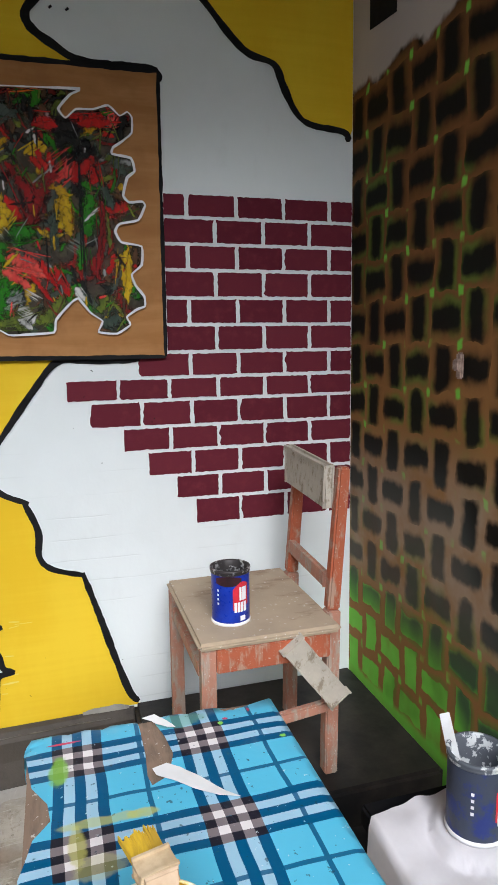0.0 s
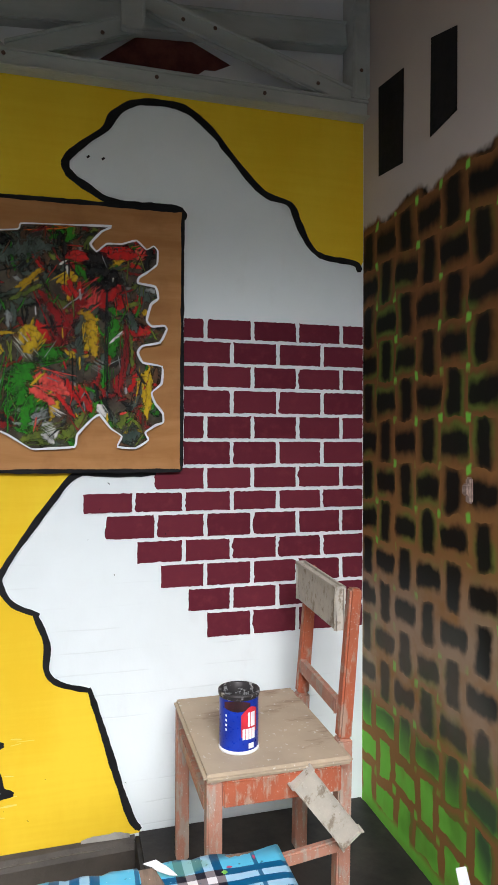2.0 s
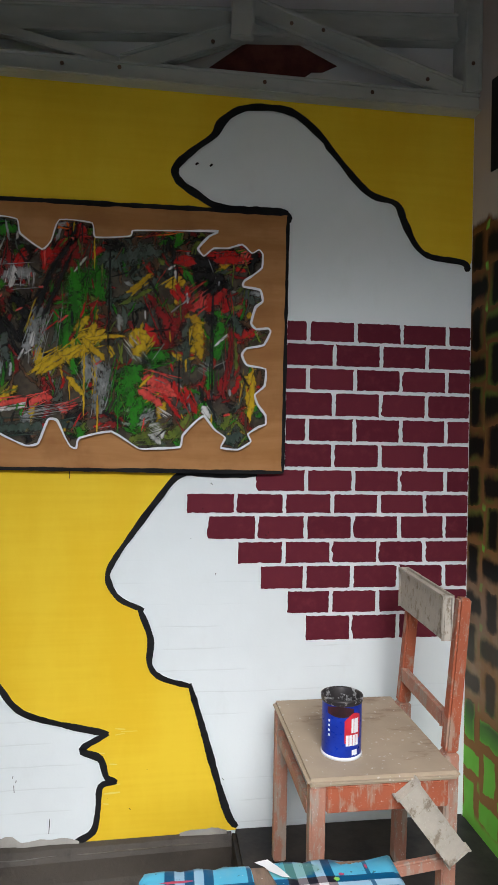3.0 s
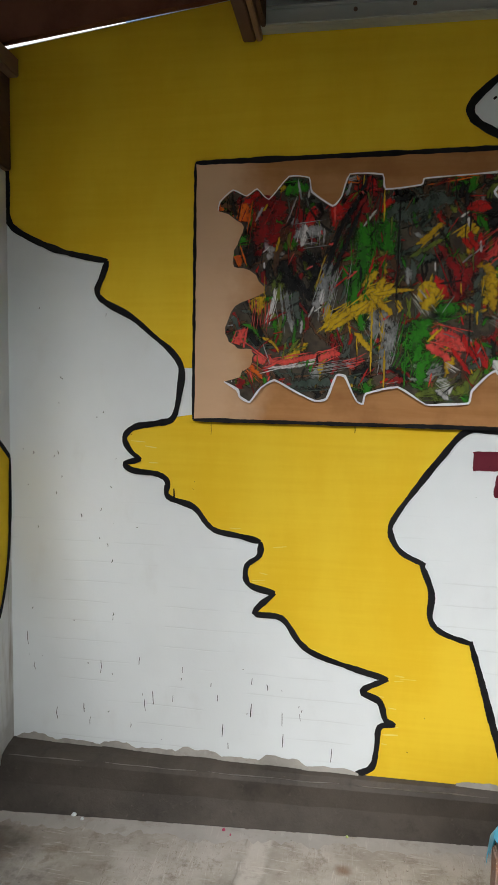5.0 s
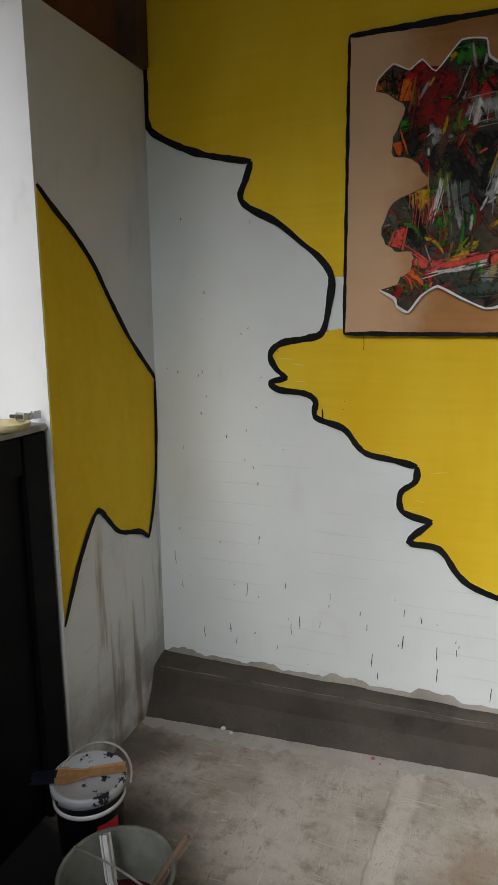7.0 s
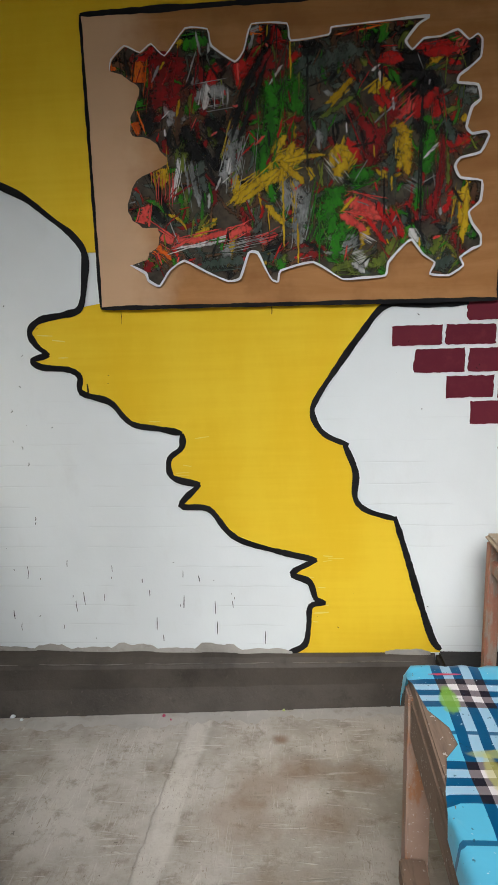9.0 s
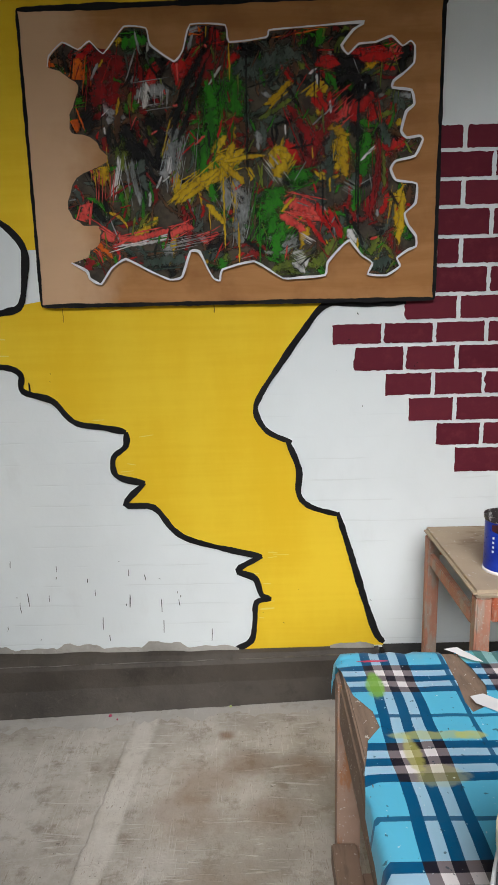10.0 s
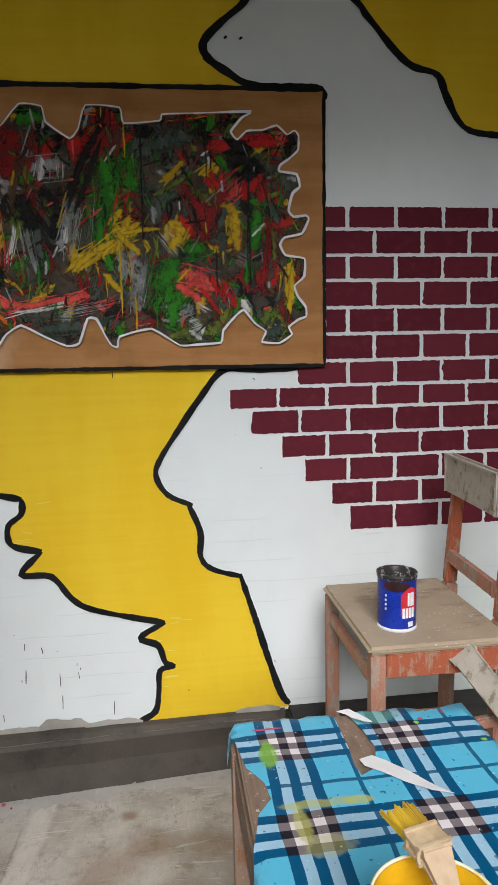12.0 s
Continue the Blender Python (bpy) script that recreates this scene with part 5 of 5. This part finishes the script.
keep(part("back_rail", stick((-0.296, -0.226, 0.724), (-0.298, -0.490, 0.712), 0.030, 0.016, 0.004, (1, 0, 0)), CHAIRPALE), chair)
keep(part("apron", box((-0.618, -0.588, 0.552), (-0.330, -0.568, 0.611), 0.003), CHAIRRED), chair)
keep(part("apron", box((-0.622, -0.170, 0.552), (-0.330, -0.150, 0.611), 0.003), CHAIRRED), chair)
keep(part("apron", box((-0.655, -0.548, 0.530), (-0.638, -0.188, 0.566), 0.003), CHAIRPALE), chair)
keep(part("stretcher", stick((-0.62, -0.545, 0.365), (-0.315, -0.535, 0.392), 0.030, 0.020, 0.004, (0, 1, 0)), CHAIRPALE), chair)
keep(part("brace", stick((-0.436, -0.602, 0.606), (-0.303, -0.580, 0.432), 0.060, 0.018, 0.004, (0, 1, 0)), BACKWOOD, None, "grey plank nailed on as a brace"), chair)


# ---- tins, buckets and brushes ----
def wrap(r, a0, a1, z0, z1, at, wob=0.0, n=14, slant=0.0):
    """A printed patch on the side of a round vessel."""
    bm = bmesh.new()
    low, high = [], []
    for i in range(n + 1):
        f = i / n
        a = radians(a0 + (a1 - a0) * f)
        w = wob * math.sin(f * math.pi)
        low.append(bm.verts.new((at[0] + r * math.cos(a), at[1] + r * math.sin(a), at[2] + z0 + slant * f - w)))
        high.append(bm.verts.new((at[0] + r * math.cos(a), at[1] + r * math.sin(a), at[2] + z1 + slant * f + w)))
    for i in range(n):
        bm.faces.new((low[i], low[i + 1], high[i + 1], high[i]))
    return bm


def tin(name, label, at, r, h, body, rim, turn, fill):
    t = thing(name, label, "paint tin", at)
    x, y, z = at
    keep(part("tin_body", lathe([(r * 0.985, 0.002), (r, 0.005), (r, h - 0.014)], 48, at), body, smooth=True), t)
    keep(part("base_rim", lathe([(r + 0.0015, 0.0), (r + 0.002, 0.003), (r + 0.0012, 0.007), (r * 0.99, 0.008)], 48, at), WHITEPRINT, smooth=True), t)
    keep(part("rim", lathe([(r * 0.985, h - 0.0145), (r + 0.001, h - 0.014), (r + 0.0025, h - 0.011), (r + 0.001, h - 0.009), (r + 0.003, h - 0.007), (r + 0.003, h - 0.001), (r - 0.001, h),
                            (r - 0.004, h - 0.004), (r - 0.004, h - 0.03), (r - 0.0042, 0.055), (0.002, 0.052)], 48, at, cap=False), rim, None, "metal rim crusted with paint", smooth=True), t)
    keep(part("paint", lathe([(0.002, 0.056), (r - 0.0045, 0.0565), (r - 0.0045, 0.054)][::-1], 32, at), fill), t)
    keep(part("label_shape", wrap(r + 0.0006, turn - 18, turn + 34, h * 0.30, h * 0.66, at, 0.012, slant=0.012), REDPRINT, None, "red printed shape"), t)
    for k, (a, b, c, d) in enumerate(((2, 9, 0.46, 0.70), (11, 26, 0.46, 0.70), (-14, -6, 0.25, 0.43), (-4, 4, 0.25, 0.43), (6, 14, 0.25, 0.43), (16, 26, 0.25, 0.43), (4, 22, 0.09, 0.18))):
        keep(part("print_bar", wrap(r + 0.0011, turn + a, turn + b, h * c, h * d, at), WHITEPRINT, None, "white printed bar"), t)
    for k in range(4):
        keep(part("print_bar", wrap(r + 0.0011, turn - 66, turn - 60, h * (0.62 - 0.08 * k), h * (0.66 - 0.08 * k), at), WHITEPRINT), t)
    return t


tin_a = tin("paint_tin", "blue open paint tin with a crusted rim, standing on the chair", (-0.551, -0.468, 0.632), 0.048, 0.142, BLUELABEL, TIN, -80, DARKPAINT)
keep(part("paint_smear", wrap(0.0486, -150, -70, 0.108, 0.122, (-0.551, -0.468, 0.632), 0.006), DARKPAINT, None, "dried maroon paint below the rim"), tin_a)
tin_b = tin("paint_tin", "blue-grey open paint tin smeared with white, on a white cloth", (-0.282, -1.105, 0.475), 0.050, 0.148, BLUEGREY, TINSPLASH, -70, DARKPAINT)
spatula = thing("plastic_spatula", "white plastic strip standing in the paint tin", "spatula", (-0.33, -1.09, 0.55))
keep(part("blade", stick((-0.292, -1.072, 0.535), (-0.322, -1.062, 0.672), 0.022, 0.003, 0.001, (0.3, 1, 0.2), taper=0.8), PLASTICWHITE), spatula)

lime = thing("lime_pot", "lime green plastic pot with a lid", "pot", (-0.17, -1.20, 0.445))
keep(part("pot_body", lathe([(0.048, 0.0), (0.055, 0.004), (0.06, 0.075)], 40, (-0.17, -1.20, 0.445)), GREENPLASTIC, smooth=True), lime)
keep(part("lid", lathe([(0.062, 0.070), (0.065, 0.075), (0.065, 0.092), (0.062, 0.098), (0.056, 0.098), (0.052, 0.093), (0.002, 0.092)], 40, (-0.17, -1.20, 0.445)), GREENPLASTIC, smooth=True), lime)

side_bench = thing("low_bench", "low black-painted wooden bench", "bench", (-0.2, -1.3, 0))
keep(part("bench_top", box((-0.43, -1.62, 0.40), (-0.03, -0.955, 0.445), 0.006), BLACKWOOD), side_bench)
for x in (-0.40, -0.06):
    for y in (-1.58, -1.0):
        z = 0.09 if y > -1.05 else 0.0
        keep(part("leg", box((x - 0.022, y - 0.022, z), (x + 0.022, y + 0.022, 0.399), 0.004), BLACKWOOD), side_bench)
keep(part("bench_apron", box((-0.42, -0.985, 0.33), (-0.04, -0.965, 0.399), 0.003), BLACKWOOD), side_bench)

# crumpled cloth over the bench
bm = bmesh.new()
N = 44
grid = {}
for i in range(N + 1):
    for j in range(N + 1):
        u, v = i / N, j / N
        x = -0.56 + 0.39 * u + 0.03 * v
        y = -1.60 + 0.63 * v - 0.05 * (1 - u) * v + 0.02 * noise.noise((u * 4, v * 4, 2))
        z = 0.457 + 0.016 * noise.noise((u * 5, v * 6, 0)) + 0.010 * noise.noise((u * 11, v * 9, 5))
        if x < -0.435:
            z -= min(0.30, (-0.435 - x) * 3.0)
            x = -0.437 - (-0.435 - x) * 0.25
        if y > -0.955:
            z -= min(0.2, (y + 0.955) * 3.0)
        if math.hypot(x + 0.282, y + 1.105) < 0.075:
            z = z * 0.15 + 0.4745 * 0.85 - 0.001
        grid[i, j] = bm.verts.new((x, y, max(z, 0.449 if x > -0.43 and y < -0.955 else 0.1)))
for i in range(N):
    for j in range(N):
        bm.faces.new((grid[i, j], grid[i + 1, j], grid[i + 1, j + 1], grid[i, j + 1]))
tagged(part("white_cloth", bm, CLOTH, smooth=True), "crumpled white cloth lying on the black bench", "cloth")

for k, (x, y) in enumerate(((-0.372, -1.235), (-0.318, -1.262))):
    bm = box((x - 0.009, y - 0.007, 0.4765), (x + 0.009, y + 0.007, 0.4775))
    part("print_mark", bm, BUCKETBLACK, bpy.data.objects["white_cloth"], "small black printed mark")

# ---- the work table ----
TOP = 0.684
table = thing("work_table", "rough wooden table with raw legs and a slatted shelf", "table", (-0.82, -1.35, 0))
for k in range(3):
    keep(part("plank", box((-1.018 + 0.137 * k, -1.84, TOP - 0.028), (-0.884 + 0.137 * k, -0.945, TOP), 0.003), WOOD), table)
for x in (-1.003, -0.632):
    for y in (-0.968, -1.81):
        z0 = 0.09 if x > -0.7 and y > -1.0 else 0.0
        keep(part("leg", box((x - 0.02, y - 0.02, z0), (x + 0.02, y + 0.02, TOP - 0.029), 0.003), LEGWOOD), table)
for x in (-1.012, -0.625):
    keep(part("lower_rail", box((x - 0.022, -1.79, 0.305), (x + 0.022, -0.989, 0.348), 0.003), WOOD), table)
    keep(part("apron", box((x - 0.008, -1.79, 0.58), (x + 0.008, -0.989, 0.654), 0.003), WOOD), table)
for k in range(6):
    keep(part("slat", box((-0.989, -1.12 - 0.125 * k, 0.312), (-0.648, -1.035 - 0.125 * k, 0.332), 0.003), WOOD), table)
keep(part("apron", box((-0.982, -0.978, 0.58), (-0.653, -0.962, 0.654), 0.003), WOOD), table)


def cloth_piece(outline, z):
    """A flat piece of oilcloth that bends down over the table's edges."""
    from mathutils.geometry import tessellate_polygon
    pts = [Vector((x, y, 0)) for x, y in outline]
    bm = bmesh.new()
    vs = [bm.verts.new(p) for p in pts]
    for t in tessellate_polygon([pts]):
        bm.faces.new([vs[i] for i in t])
    for _ in range(5):
        long = [e for e in bm.edges if e.calc_length() > 0.03]
        bmesh.ops.subdivide_edges(bm, edges=long, cuts=1)
        bmesh.ops.triangulate(bm, faces=bm.faces)
    for v in bm.verts:
        x, y = v.co.x, v.co.y
        h = z + 0.0012 * noise.noise((x * 18, y * 18, 1)) + 0.0012
        if x < -1.022:
            h -= (-1.022 - x) * 0.95
            x = -1.022 - (-1.022 - x) * 0.12 - 0.004 * noise.noise((0, y * 25, 0))
        if x > -0.604:
            h -= (x + 0.604) * 0.95
            x = -0.604 + (x + 0.604) * 0.2
        if y > -0.941:
            h -= (y + 0.941) * 0.95
            y = -0.941 + (y + 0.941) * 0.15
        v.co = (x, y, h)
    return bm


oilcloth = thing("oilcloth", "torn blue plaid oilcloth with paint stains, spread on the table", "tablecloth", (-0.82, -1.35, TOP))
keep(part("cloth_sheet", cloth_piece([(-1.07, -0.90), (-0.846, -0.905), (-0.842, -0.97), (-0.842, -1.04), (-0.846, -1.092), (-0.842, -1.115), (-0.815, -1.10), (-0.800, -1.05), (-0.806, -1.0), (-0.815, -0.965), (-0.818, -0.905),
                              (-0.57, -0.905), (-0.57, -1.86), (-1.075, -1.86), (-1.066, -1.60), (-1.072, -1.40), (-1.058, -1.275), (-1.030, -1.262), (-1.014, -1.21), (-1.006, -1.175), (-0.984, -1.145), (-0.988, -1.11),
                              (-1.010, -1.07), (-1.020, -1.00), (-1.03, -0.97), (-1.07, -0.96)], TOP + 0.0015), PLAID, smooth=True), oilcloth)
for mat, cx, cy, rx, ry, seed in ((SPOTRED, -0.965, -0.975, 0.028, 0.003, 5), (SPOTRED, -0.70, -0.985, 0.005, 0.003, 6), (SPOTRED, -0.655, -0.97, 0.003, 0.006, 8), (SPOTGREEN, -0.71, -0.995, 0.005, 0.005, 9),
                                  (SPOTGREEN, -0.622, -1.06, 0.005, 0.004, 10), (SPOTRED, -0.885, -1.36, 0.012, 0.016, 12)):
    rr = random.Random(seed)
    pts = [V2(cx + rx * math.cos(a / 14 * 6.283) * rr.uniform(0.6, 1.2), cy + ry * math.sin(a / 14 * 6.283) * rr.uniform(0.6, 1.2)) for a in range(14)]
    keep(part("paint_stain", sheet(pts, lambda q, lift: Vector((q.x, q.y, TOP + 0.0045 + lift)), 0.0004, 0.0004), mat, None, "smear of dried paint"), oilcloth)


def scrap(name, label, outline, z, curl, seed):
    """A torn scrap lying loosely."""
    from mathutils.geometry import tessellate_polygon
    pts = [Vector((x, y, 0)) for x, y in outline]
    bm = bmesh.new()
    vs = [bm.verts.new(p) for p in pts]
    for t in tessellate_polygon([pts]):
        bm.faces.new([vs[i] for i in t])
    for _ in range(3):
        bmesh.ops.subdivide_edges(bm, edges=[e for e in bm.edges if e.calc_length() > 0.012], cuts=1)
        bmesh.ops.triangulate(bm, faces=bm.faces)
    for v in bm.verts:
        v.co.z = z + curl * (0.5 + noise.noise((v.co.x * 22, v.co.y * 22, seed)))
    r = bmesh.ops.extrude_face_region(bm, geom=bm.faces[:])
    for v in r["geom"]:
        if isinstance(v, bmesh.types.BMVert):
            v.co.z -= 0.0006
    return tagged(part(name, bm, PAPER), label, "paper scrap")


scrap("paper_scrap", "torn white paper strip lying on the oilcloth", [(-0.838, -1.088), (-0.815, -1.078), (-0.796, -1.090), (-0.772, -1.125), (-0.744, -1.165), (-0.728, -1.182), (-0.756, -1.172), (-0.786, -1.146), (-0.812, -1.118), (-0.834, -1.102)], TOP + 0.006, 0.004, 3)
scrap("paper_scrap", "small folded paper scrap stained green at the table's edge", [(-0.836, -0.948), (-0.814, -0.946), (-0.800, -0.962), (-0.786, -0.992), (-0.798, -0.988), (-0.815, -0.972), (-0.822, -0.960)], TOP + 0.007, 0.006, 8)

# yellow bucket with a brush across it
BX, BY = -0.879, -1.497
pail = thing("paint_bucket", "yellow-painted plastic paint bucket, half full, on the table", "paint bucket", (BX, BY, TOP + 0.005))
BAT = (BX, BY, TOP + 0.005)
keep(part("bucket_body", lathe([(0.0560, 0.0), (0.0584, 0.003), (0.0661, 0.116)], 56, BAT, cap=False), YELLOWPLASTIC, smooth=True), pail)
keep(part("rim", lathe([(0.0661, 0.110), (0.0688, 0.111), (0.0695, 0.126), (0.0690, 0.1295), (0.0673, 0.1305), (0.0658, 0.128)], 56, BAT, cap=False), PAILRIM, None, "pale rim smeared with yellow", smooth=True), pail)
keep(part("inner_wall", lathe([(0.0660, 0.127), (0.0637, 0.09), (0.0588, 0.020), (0.0020, 0.018)], 56, BAT, cap=False), PAILINSIDE, None, "inside coated with yellow paint", smooth=True), pail)
keep(part("paint", lathe([(0.0592, 0.030), (0.0020, 0.0305)], 40, BAT), YELLOWPAINT, None, "wet yellow paint"), pail)
keep(part("bucket_band", wrap(0.0657, 90, 290, 0.012, 0.082, BAT, n=30), BUCKETBLACK, None, "dark printed band"), pail)
for a0, a1, z0, z1, mat in ((168, 182, 0.050, 0.066, REDPRINT), (184, 204, 0.045, 0.058, REDPRINT), (150, 163, 0.058, 0.072, WHITEPRINT), (190, 214, 0.028, 0.036, WHITEPRINT), (160, 180, 0.026, 0.034, WHITEPRINT), (208, 236, 0.050, 0.064, REDPRINT)):
    keep(part("print_bar", wrap(0.0662, a0, a1, z0, z1, BAT, 0.003), mat, None, "printed bar"), pail)
keep(part("handle", tube([(BX - 0.044 - 0.0275 * math.sin(math.pi * k / 16), BY + 0.052 - 0.104 * k / 16, TOP + 0.112 - 0.060 * math.sin(math.pi * k / 16)) for k in range(17)], 0.0028), PLASTICWHITE, None, "white wire handle hanging down"), pail)

# a small bucket: narrow it about its far left-hand side
slim = Matrix.Translation((BX - 0.0695, BY + 0.0695, 0)) @ Matrix.Diagonal((0.86, 0.86, 1, 1)) @ Matrix.Translation((0.0695 - BX, -0.0695 - BY, 0))
for piece in pail.children:
    piece.data.transform(slim)


def paint_brush(name, label, tip, heel, end, w, bristle, ferrule, handle, up=(0, 0, 1)):
    b = thing(name, label, "paint brush", heel)
    tip, heel, end = Vector(tip), Vector(heel), Vector(end)
    d = (heel - tip).normalized()
    bm = bmesh.new()
    rr = random.Random(len(name))
    side = d.cross(Vector(up)).normalized()
    for k in range(26):
        o = side * w * ((k / 25) - 0.5)
        q = o * 1.15 + d * rr.uniform(-0.006, 0.006) + Vector(up) * rr.uniform(-0.002, 0.002)
        stick(heel + o * 0.95 + d * 0.002, tip + q, w / 14, 0.010, 0, up, bm, 0.6)
    keep(part("bristles", bm, bristle), b)
    f2 = heel + d * w * 0.7
    keep(part("ferrule", stick(heel, f2, w * 1.06, 0.014, 0.003, up), ferrule), b)
    mid = f2.lerp(end, 0.4)
    bm = stick(f2 + d * 0.0005, mid, w * 0.85, 0.013, 0.003, up, taper=0.42)
    stick(mid, end, w * 0.36, 0.012, 0.004, up, bm)
    keep(part("brush_handle", bm, handle), b)
    return b


paint_brush("paint_brush", "flat brush with yellow bristles lying across the bucket", (-0.893, -1.402, 0.846), (-0.884, -1.438, 0.845), (-0.864, -1.535, 0.775), 0.029, BRISTLE, FERRULE, PALEHANDLE)

# ---- by the door ----
black_bucket = thing("paint_bucket", "black printed paint bucket with a white lid, on the floor", "paint bucket", (-2.225, -0.733, 0))
AT = (-2.225, -0.733, 0.0)
keep(part("bucket_body", lathe([(0.070, 0.0), (0.073, 0.003), (0.084, 0.225), (0.087, 0.226)], 48, AT), BUCKETBLACK, smooth=True), black_bucket)
keep(part("lid", lathe([(0.0865, 0.2265), (0.091, 0.228), (0.092, 0.246), (0.089, 0.252), (0.083, 0.252), (0.080, 0.247), (0.002, 0.247)], 48, AT), LIDWHITE, None, "white lid spotted with black paint", smooth=True), black_bucket)
keep(part("rim_band", lathe([(0.0845, 0.195), (0.0875, 0.197), (0.0875, 0.205), (0.0845, 0.207)], 48, AT), WHITEPRINT, smooth=True), black_bucket)
keep(part("handle", tube([(AT[0] + 0.092 * math.cos(radians(a)) * 0.95 + 0.012, AT[1] + 0.092 * math.cos(radians(a)) * 0.30 + 0.05 * math.sin(radians(a)), 0.235 + 0.075 * math.sin(radians(a))) for a in range(0, 181, 12)], 0.0028), GALV), black_bucket)
keep(part("label_shape", wrap(0.0815, -45, -5, 0.07, 0.17, AT), REDPRINT, None, "red printed shape"), black_bucket)
for k, (a, b) in enumerate(((-64, -57), (-54, -48), (-45, -40))):
    keep(part("print_bar", wrap(0.0822, a, b, 0.10, 0.135, AT), WHITEPRINT, None, "white printed bar"), black_bucket)
paint_brush("paint_brush", "brown wooden brush lying across the white lid", (-2.335, -0.800, 0.262), (-2.285, -0.775, 0.262), (-2.150, -0.690, 0.262), 0.034, BUCKETBLACK, BRUSHWOOD, BRUSHWOOD)

BS = (-2.012, -0.950, 0.0)
pail2 = thing("mixing_bucket", "grey-green plastic bucket with maroon paint in it", "bucket", BS)
keep(part("bucket_body", lathe([(0.088, 0.0), (0.092, 0.003), (0.112, 0.238), (0.118, 0.240), (0.120, 0.249), (0.116, 0.252), (0.110, 0.246), (0.094, 0.05), (0.002, 0.045)], 56, BS), BASIN, smooth=True), pail2)
keep(part("paint", lathe([(0.0995, 0.13), (0.002, 0.131)], 48, BS), MAROONPAINT), pail2)
keep(part("handle", tube([(BS[0] - 0.116 + 0.232 * f, BS[1] + 0.02 - 0.05 * f, 0.250 + 0.012 * math.sin(f * 3.14)) for f in [k / 12 for k in range(13)]], 0.0022), GALV), pail2)
stick_a = thing("stirring_stick", "wooden stirring stick standing in the bucket", "stick", (BS[0], BS[1], 0.13))
keep(part("stick_body", stick((-1.985, -0.945, 0.135), (-1.895, -0.860, 0.285), 0.012, 0.008, 0.002), WOOD), stick_a)
paint_brush("paint_brush", "white-handled brush standing in the bucket", (-1.99, -0.975, 0.105), (-2.01, -0.960, 0.15), (-2.066, -0.905, 0.275), 0.024, BUCKETBLACK, GALV, PLASTICWHITE, (0, -1, 0.6))

lid_pot = thing("pot_lid", "upturned yellowed paint lid on top of the half door", "lid", (-2.445, -0.68, 1.085))
keep(part("lid_ring", lathe([(0.060, 0.0), (0.064, 0.002), (0.065, 0.016), (0.061, 0.017), (0.059, 0.005), (0.002, 0.004)], 40, (-2.446, -0.682, 1.085)), simple("yellowed_lid_plastic", (0.62, 0.55, 0.36), (0.5, 0.42, 0.2), 30, 0.5), smooth=True), lid_pot)
paint_brush("paint_brush", "small brush lying on the lid", (-2.440, -0.648, 1.112), (-2.438, -0.625, 1.108), (-2.435, -0.535, 1.105), 0.02, BASIN, GALV, PLASTICWHITE)

stool = thing("wooden_stool", "rough pale wooden stool", "stool", (-1.98, -1.42, 0))
STOOL = Matrix.Translation((-1.90, -1.352, 0)) @ pose(0, 0, 0, 0, 0, 16)
for name, lo, hi, mat in (("stool_top", (-0.26, -0.18, 0.375), (0.15, 0.20, 0.40), WOOD), ("leg", (-0.235, -0.15, 0), (-0.195, -0.11, 0.374), LEGWOOD), ("leg", (0.085, -0.15, 0), (0.125, -0.11, 0.374), LEGWOOD),
                          ("leg", (-0.235, 0.12, 0), (-0.195, 0.16, 0.374), LEGWOOD), ("leg", (0.085, 0.12, 0), (0.125, 0.16, 0.374), LEGWOOD)):
    bm = box(lo, hi, 0.004)
    bm.transform(STOOL)
    keep(part(name, bm, mat), stool)
